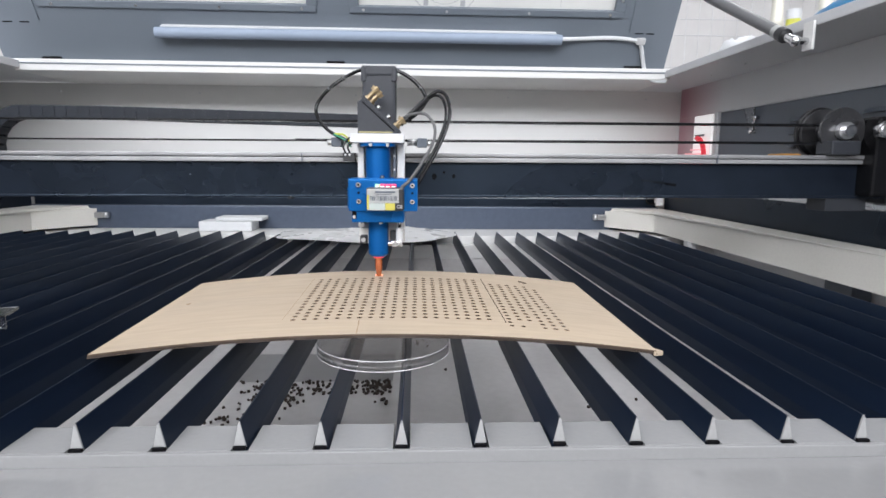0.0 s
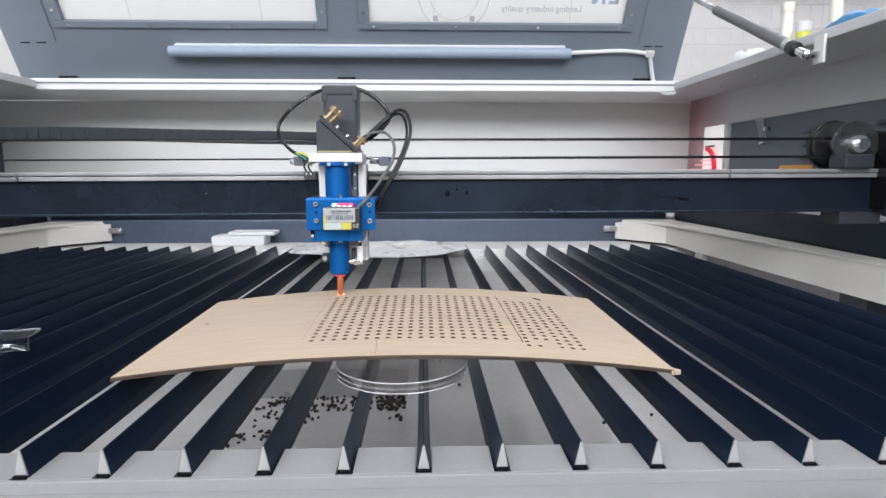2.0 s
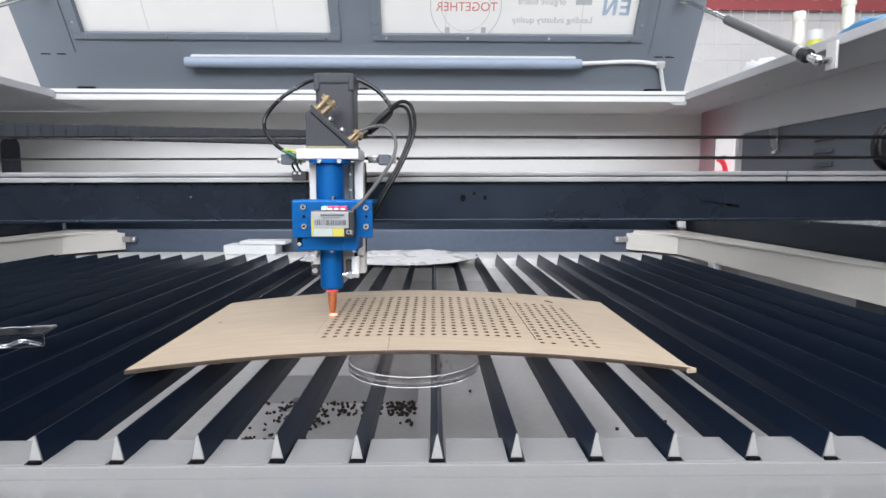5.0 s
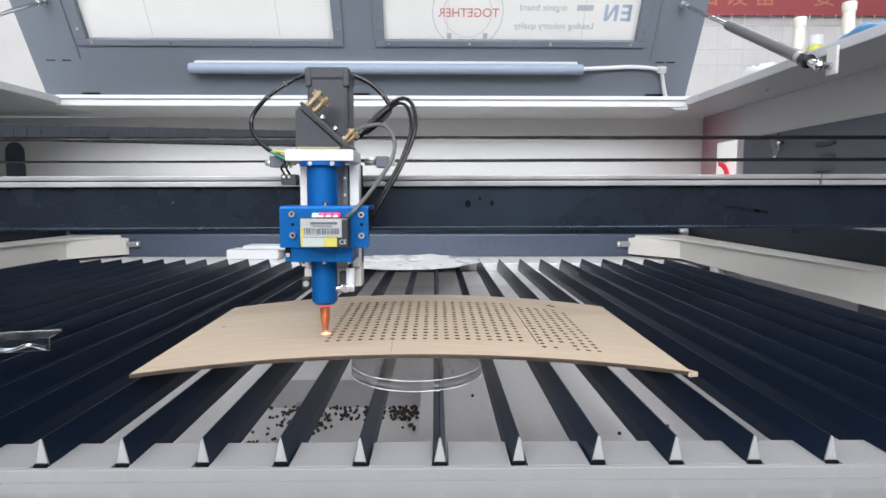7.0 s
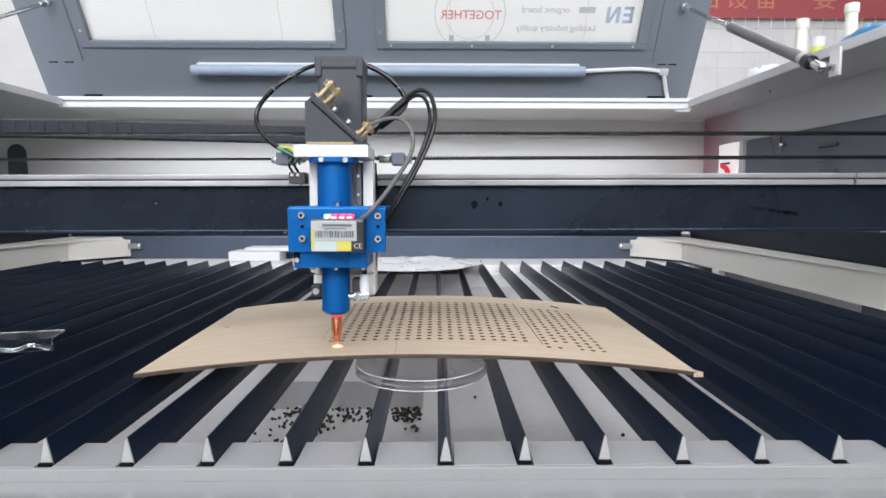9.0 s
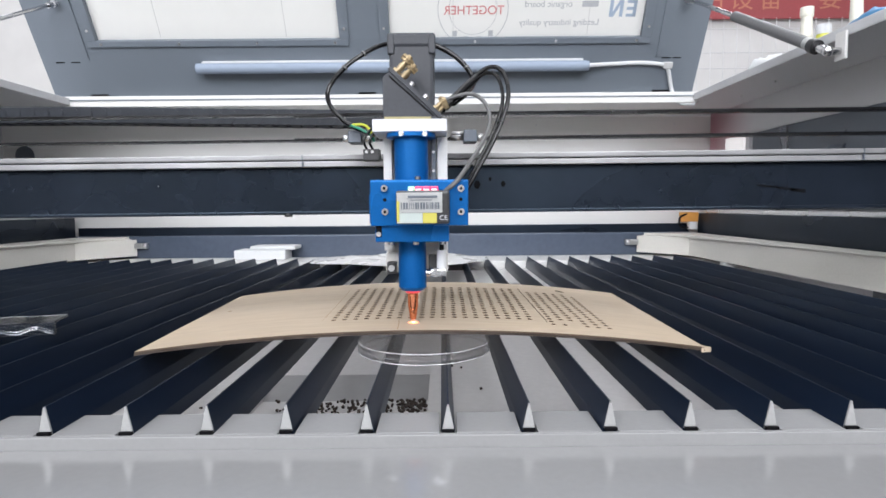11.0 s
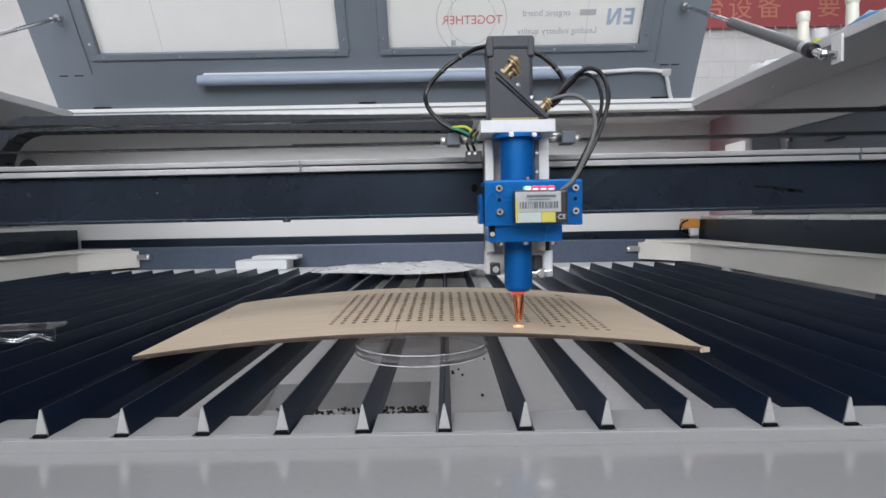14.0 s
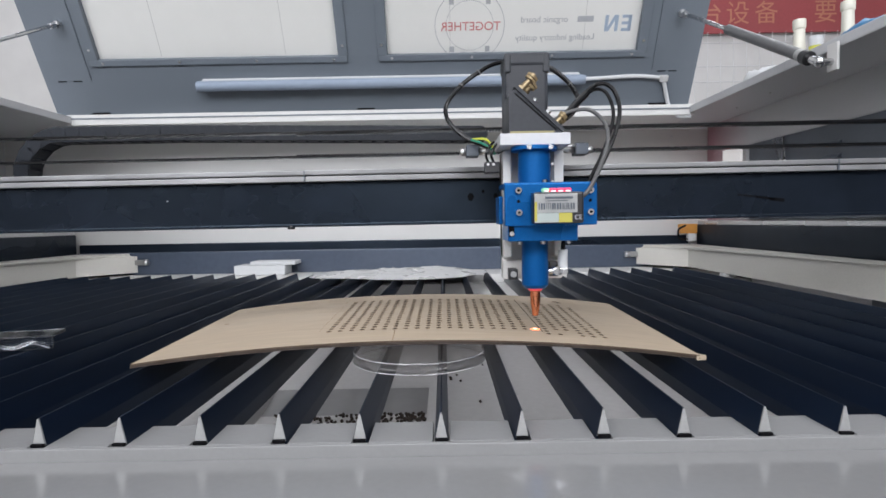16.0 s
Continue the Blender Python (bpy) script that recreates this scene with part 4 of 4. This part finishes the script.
ring(bm, 0.068, 0.185, 0.052, 0.0008, -0.0074)
for i in range(14):
    a = 2 * math.pi * i / 14
    if abs(math.sin(a)) > 0.5:
        box(bm, 0.068 + 0.064 * math.cos(a) - 0.005, 0.068 + 0.064 * math.cos(a) + 0.005, 0.185 + 0.064 * math.sin(a) - 0.006, 0.185 + 0.064 * math.sin(a) + 0.006, -0.0078, -0.0073)
part("print_seal", bm, INKGREY, win, "grey printed round seal")
bm = bmesh.new()
for xa, xb in ((0.366, 0.373), (0.388, 0.395), (0.417, 0.424)):
    box(bm, xa, xb, 0.168, 0.202, -0.0078, -0.0072)
prism(bm, [(0.368, 0.168), (0.375, 0.168), (0.393, 0.202), (0.386, 0.202)], "z", -0.0078, -0.0071)
for v in (0.168, 0.182, 0.196):
    box(bm, 0.403, 0.424, v, v + 0.006, -0.0078, -0.0072)
part("print_mark", bm, INKBLUE, win, "blue printed mark")
for x0, x1 in ((0.498, 0.517), (0.523, 0.542), (-0.84, -0.82), (-0.875, -0.855)):
    part("slit", B(x0, x1, 0.079, 0.0815, 0.0, 0.0006), DARKGAP, lid)
part("fold", B(0.484, 0.487, 0.085, LV, 0.0, 0.003), GREY, lid)
part("fold", B(-0.80, -0.797, 0.085, LV, 0.0, 0.003), GREY, lid)
for x in (0.51, -0.175, -0.8):
    part("hinge", B(x - 0.02, x + 0.02, -0.004, 0.006, -0.004, 0.006, bevel=0.001), DARKGAP, lid, "dark hinge")

# ---- lamp tube on the lid ----
lt = thing("lamp_tube", "long frosted lamp tube, unlit, fixed to the lid", "lamp", pose(0, 1.03, 0.383, 119.7, 0, 0))
part("diffuser", R((-0.548, 0.069, 0.018), (0.322, 0.069, 0.018), 0.0115, n=24), DIFFUSER, lt)
part("base", B(-0.542, 0.318, 0.057, 0.081, 0.0, 0.012), FOAM, lt)
for x0, x1 in ((-0.552, -0.546), (0.320, 0.330)):
    part("end_cap", R((x0, 0.069, 0.018), (x1, 0.069, 0.018), 0.0113, 0.0105 if x0 > 0 else 0.0113, n=24), DIFFUSER, lt)
part("cord", hose(bmesh.new(), [(0.328, 0.069, 0.014), (0.385, 0.069, 0.006), (0.45, 0.071, 0.005), (0.505, 0.066, 0.006), (0.516, 0.055, 0.006), (0.529, 0.018, 0.009), (0.538, -0.004, 0.02), (0.556, -0.018, 0.026), (0.585, -0.018, 0.03)], 0.0045), FOAM, lt, "white taped cord")
part("tape", B(0.503, 0.523, 0.058, 0.072, 0.0, 0.011, bevel=0.002), FILM, lt)

# ---- gas struts ----
def strut(p, q, name="gas_strut"):
    p, q = Vector(p), Vector(q)
    d = (q - p).normalized()
    s = thing(name, "dark grey gas strut with chrome ball ends holding the lid", "gas strut", group="gas struts")
    part("cylinder", R(p + 0.035 * d, p + 0.27 * d, 0.009, n=24), mat("strut_paint", (0.13, 0.13, 0.135), 0.4, 0.2, 0.1, 200, 20), s)
    part("collar", R(p + 0.024 * d, p + 0.037 * d, 0.0106, n=24), BLACK, s)
    part("sticker", R(p + 0.040 * d, p + 0.050 * d, 0.00915, n=24), STICKER, s, "pale sticker round the cylinder")
    part("rod", R(p + 0.27 * d, q - 0.012 * d, 0.004, n=16), CHROME, s)
    b = rod(bmesh.new(), p, p + 0.026 * d, 0.006, n=14)
    bmesh.ops.create_uvsphere(b, u_segments=16, v_segments=10, radius=0.0078, matrix=Matrix.Translation(p))
    part("ball_joint", b, CHROME, s)
    b = rod(bmesh.new(), q - 0.02 * d, q, 0.006, n=14)
    bmesh.ops.create_uvsphere(b, u_segments=16, v_segments=10, radius=0.0085, matrix=Matrix.Translation(q))
    part("ball_joint", b, CHROME, s)
    out = 1 if p.x > 0 else -1
    part("stud", R(p, p + Vector((out * 0.022, 0, 0)), 0.005, n=12), CHROME, s)
    a, c = sorted((p.x + out * 0.018, p.x + out * 0.022))
    part("bracket", B(a, c, p.y - 0.011, p.y + 0.011, p.z - 0.013, 0.366, bevel=0.0008), WHITE, s, "white bracket")
    part("stud", R(q, q + Vector((0, 0.03, 0.016)), 0.005, n=12), CHROME, s)


strut((0.553, 0.50, 0.339), (0.525, 0.915, 0.556))
strut((-0.853, 0.50, 0.339), (-0.825, 0.915, 0.556))

# ---- things on the shelf ----
RIM = 0.376


def bottle(x, y, h, r, material, label, lean=0.0, flare=1.45):
    b = thing("plastic_bottle", label, "bottle", pose(x, y, RIM, 0, lean, 0), group="bottles on the shelf")
    part("body", turned(bmesh.new(), 0, 0, [(r * flare * 0.95, 0), (r * flare, 0.003), (r * (1 + 0.6 * (flare - 1)), h * 0.3), (r, h * 0.55), (r * 0.93, h * 0.84)], n=24), material, b)
    part("cap", turned(bmesh.new(), 0, 0, [(r * 1.04, h * 0.82), (r * 1.12, h * 0.84), (r * 1.12, h * 0.985), (r * 1.05, h)], n=20), material, b)


bottle(0.653, 0.713, 0.094, 0.0098, BOTTLE, "small milky plastic bottle on the shelf")
bottle(0.657, 0.592, 0.082, 0.0092, BOTTLE, "tall milky plastic bottle beside a blue tool", flare=1.0)
jar = thing("small_jar", "small white jar with yellow-green content", "jar", pose(0.655, 0.668, RIM), group="bottles on the shelf")
part("body", turned(bmesh.new(), 0, 0, [(0.010, 0), (0.0112, 0.002), (0.0112, 0.034)], n=24), LIQUID, jar)
part("lid", turned(bmesh.new(), 0, 0, [(0.0118, 0.034), (0.012, 0.036), (0.0116, 0.05)], n=24), FOAM, jar)


def lump(bm, cx, cy, z, rx, ry, h, seed, n=14, m=28):
    """A low crumpled heap."""
    rows = []
    for j in range(n + 1):
        f = j / n
        row = []
        for i in range(m):
            a = 2 * math.pi * i / m
            w = 1 + 0.22 * noise.noise(Vector((math.cos(a) * 1.6 + seed, math.sin(a) * 1.6, seed)))
            x, y = cx + rx * w * f * math.cos(a), cy + ry * w * f * math.sin(a)
            k = max(0.0, 1 - f**3.2) * (0.75 + 0.5 * noise.noise(Vector((x * 22, y * 22, seed))) + 0.3 * noise.noise(Vector((x * 70, y * 70, seed))))
            row.append(bm.verts.new((x, y, z + h * k + 0.0008)))
        rows.append(row)
    for a, b in zip(rows, rows[1:]):
        for i in range(m):
            f = bm.faces.new((a[i], a[(i + 1) % m], b[(i + 1) % m], b[i]))
            f.smooth = True
    bm.faces.new([bm.verts.new((v.co.x, v.co.y, z)) for v in rows[-1]])
    bmesh.ops.remove_doubles(bm, verts=bm.verts, dist=1e-5)
    return bm


solid("cloth", lump(bmesh.new(), 0.632, 0.80, RIM, 0.034, 0.05, 0.042, 1.3), FOAM, "crumpled white cloth on the shelf", "cloth")
solid("cloth", lump(bmesh.new(), 0.668, 0.612, RIM, 0.02, 0.022, 0.044, 5.3), FOAM, "small crumpled white wipe on the shelf", "cloth")
tool = thing("blue_tool", "bright blue plastic tool lying on the shelf", "tool", pose(0.638, 0.515, RIM))
part("handle", lump(bmesh.new(), 0, 0, 0, 0.028, 0.085, 0.028, 9.1), BLUEPLASTIC, tool)

# ---- things inside the cabinet ----
tab = thing("clear_tab", "small clear plastic tab hanging on the side panel", "tab")
part("sheet", prism(bmesh.new(), [(0.885, 0.281), (0.85, 0.281), (0.845, 0.235), (0.86, 0.227)], "x", WR - 0.016, WR - 0.013), CLEARPVC, tab)
part("screw", R((WR - 0.018, 0.846, 0.26), (WR - 0.006, 0.846, 0.26), 0.004, n=10), CHROME, tab)
part("screw", R((WR - 0.018, 0.856, 0.231), (WR - 0.006, 0.856, 0.231), 0.003, n=10), STEEL, tab)
solid("orange_connector", B(WR - 0.04, WR - 0.006, 0.70, 0.75, 0.168, 0.184, bevel=0.003), ORANGE, "orange plastic connector on the side panel", "connector")
# Thin dark plate gives the slot's shaded hollow by colour alone.
bm = bmesh.new()
prism(bm, [(-1.146, 0.12), (-1.096, 0.12)] + [(-1.121 + 0.025 * math.cos(math.pi * i / 12), 0.266 + 0.025 * math.sin(math.pi * i / 12)) for i in range(13)], "y", WB - 0.003, WB - 0.0005)
bpart("cable_slot", bm, SLATE, "dark arched cable slot in the back wall")
for x, z in ((-0.9, 0.335), (-0.55, 0.335), (-0.15, 0.335), (0.25, 0.335), (0.62, 0.335)):
    bpart("wall_screw", R((x, WB - 0.004, z), (x, WB, z), 0.0022, n=10), PALE)
for x, y in ((-0.62, 1.1), (0.4, 1.1), (0.66, 0.95), (0.65, 0.8)):
    bpart("rim_screw", R((x, y, 0.3565), (x, y, 0.362), 0.0022, n=10), STEEL)
foam = thing("foam_block", "white foam block behind the slats", "foam", group="foam blocks")
part("block", B(-0.53, -0.40, 1.105, 1.175, -0.0108, 0.014, bevel=0.004), FOAM, foam)
foam = thing("foam_sheet", "thin white foam offcut on a foam block", "foam", group="foam blocks")
part("sheet", B(-0.49, -0.375, 1.11, 1.175, 0.0145, 0.024, bevel=0.003), FOAM, foam)
solid("plastic_bag", lump(bmesh.new(), -0.09, 0.955, 0.0005, 0.215, 0.125, 0.012, 3.7, 18, 48), FILM, "flattened milky plastic bag on the slats", "bag")
clip = thing("clear_bracket", "clear folded plastic bracket lying on the slats", "bracket", pose(-0.43, 0.215, 0.0, 0, 0, 14))
bm = bmesh.new()
prism(bm, [(-0.018, 0.0), (-0.0155, 0.0), (-0.0155, 0.011), (0.016, 0.011), (0.016, 0.0135), (-0.018, 0.0135)], "x", -0.06, 0.045)
part("sheet", bm, CLEARPVC, clip)
part("rim", hose(bmesh.new(), [(0.043, -0.02, 0.002), (0.03, -0.026, 0.008), (0.012, -0.022, 0.003), (-0.01, -0.028, 0.009), (-0.04, -0.022, 0.002)], 0.0018, n=8), CLEARPVC, clip)
solid("rail_clip", B(0.601, 0.62, 0.875, 0.905, -0.03, -0.0042, bevel=0.003), FILM, "small milky plastic clip under the rail", "clip")
solid("loose_cable", hose(bmesh.new(), [(0.60, 0.98, -0.158), (0.63, 0.86, -0.142), (0.645, 0.76, -0.156), (0.66, 0.66, -0.158), (0.64, 0.52, -0.158), (0.68, 0.42, -0.156)], 0.005), RUBBER, "loose black cable on the tray", "cable")

# Burnt punch-outs that fell through onto the tray.
bm = bmesh.new()
rnd = random.Random(4)
spots = []
for cx, cy, sx, sy, n in ((-0.211, 0.516, 0.0246, 0.018, 46), (-0.227, 0.452, 0.0296, 0.037, 30), (-0.252, 0.408, 0.0172, 0.0148, 16), (-0.145, 0.507, 0.0197, 0.02, 34), (-0.174, 0.47, 0.0123, 0.0148, 26), (-0.076, 0.511, 0.022, 0.0155, 60), (-0.0486, 0.514, 0.0148, 0.0148, 40), (-0.0437, 0.464, 0.0074, 0.0172, 8), (-0.11, 0.52, 0.0246, 0.0123, 16)):
    spots += [(rnd.gauss(cx, sx), rnd.gauss(cy - 0.012, sy * 0.95)) for _ in range(int(n * 1.05))]
spots = [(x if x < -0.029 else -0.029 - abs(x + 0.029) * 0.6, y if y < 0.527 else 0.527 - 0.9 * (y - 0.527)) for x, y in spots]
spots += [(0.0543, 0.5286), (0.241, 0.385), (0.097, 0.697), (0.0109, 0.6707), (0.0213, 0.6841), (0.0285, 0.6493), (0.0735, 0.757), (0.012, 0.66), (0.314, 0.406), (-0.348, 0.453)]
for x, y in spots:
    r, a, tz = rnd.uniform(0.0016, 0.0026), rnd.uniform(-0.9, 0.9), rnd.uniform(0, 6.28)
    d = Vector((math.sin(a) * math.cos(tz), math.sin(a) * math.sin(tz), math.cos(a)))
    z = (PAN_Z if (PX0 < x < PX1 and y < 0.53) else TRAY_Z) + 0.0004 + abs(math.sin(a)) * r + rnd.uniform(0, 0.001)
    rod(bm, Vector((x, y, z)), Vector((x, y, z)) + 0.0027 * d, r, n=8)
solid("wood_punchings", bm, CHAR, "charred round wood punch-outs scattered on the tray", "debris", kind="stuff")

# ---- workshop behind the machine ----
ban = thing("red_banner", "red cloth banner with pale characters on the wall", "banner")
part("cloth", B(1.2, 4.2, 3.55, 3.57, 1.33, 1.75, bevel=0.004), REDCLOTH, ban)
for ch, x in (("台", 1.79), ("设", 1.97), ("备", 2.16), ("要", 2.55)):
    lettering(ch, 0.16, PALEINK, ban, pose(x, 3.547, 1.45, 90, 0, 0), label="pale character")
rack = thing("wire_rack", "pale grey wire rack against the wall", "rack")
for i in range(24):
    part("upright", R((0.9 + i * 0.085, 3.5, FLOOR_Z), (0.9 + i * 0.085, 3.5, 1.32), 0.002, n=6), LINE, rack)
for z in (1.0, 1.1, 1.25, 0.8):
    part("rung", R((0.88, 3.495, z), (2.9, 3.495, z), 0.003, n=6), LINE, rack)


# ---- burning spot under the nozzle ----
spot = thing("laser_spot", "small glowing burn spot on the plywood", "laser spot")
bm = bmesh.new()
turned(bm, 0, 0, [(0.0048, -0.0002), (0.0045, 0.0002), (0.0024, 0.0003)], n=20)
part("glow", bm, SPOT, spot, "orange glow")
bm = bmesh.new()
turned(bm, 0, 0, [(0.0018, 0.0001), (0.0016, 0.0005), (0.0006, 0.0007)], n=16)
part("core", bm, SPOTCORE, spot, "white-hot core")



def motions():
    """The head's way over the board, and the gantry that carries it."""
    head_way = [
        (0, -0.0358, 0.3385), (0.5, -0.0522, 0.3388), (1, -0.0683, 0.3392), (1.5, -0.0838, 0.3397), (2, -0.0995, 0.3385), (2.5, -0.1076, 0.3275),
        (3, -0.1075, 0.3120), (3.5, -0.1080, 0.2985), (4, -0.1071, 0.2780), (6.5, -0.1066, 0.2), (7, -0.1066, 0.1846), (7.5, -0.107, 0.1704),
        (8, -0.1069, 0.1552), (8.5, -0.1068, 0.1405), (9, -0.0918, 0.1397), (11.5, -0.0135, 0.1397), (12, 0.0024, 0.1402), (12.5, 0.0175, 0.1399),
        (13, 0.0332, 0.1398), (13.5, 0.0484, 0.1396), (14, 0.0641, 0.1395), (14.5, 0.0802, 0.1392), (15, 0.0845, 0.139), (15.5, 0.0846, 0.14), (16, 0.0848, 0.1643),
    ]
    walk(head, [(t, pose(x, y, 0)) for t, x, y in head_way])
    walk(spot, [(t, pose(x, y + 0.003, board_z(x, y + 0.003) + 0.0004)) for t, x, y in head_way])
    walk(gantry, [(t, pose(0, y, 0, 0, -0.22, 0)) for t, x, y in head_way])
    lift = [(0, 0.0), (14.4, 0.0), (14.65, 0.0), (14.9, 0.0062), (15.15, 0.0062), (16, 0.0062)]
    for ob in FOCUS:
        walk(ob, [(t, pose(0, 0, z)) for t, z in lift])
    for i, ob in enumerate(LINKS):
        walk(ob, [(t, link_place((i + 0.5) * PITCH, x)) for t, x, y in head_way])


motions()
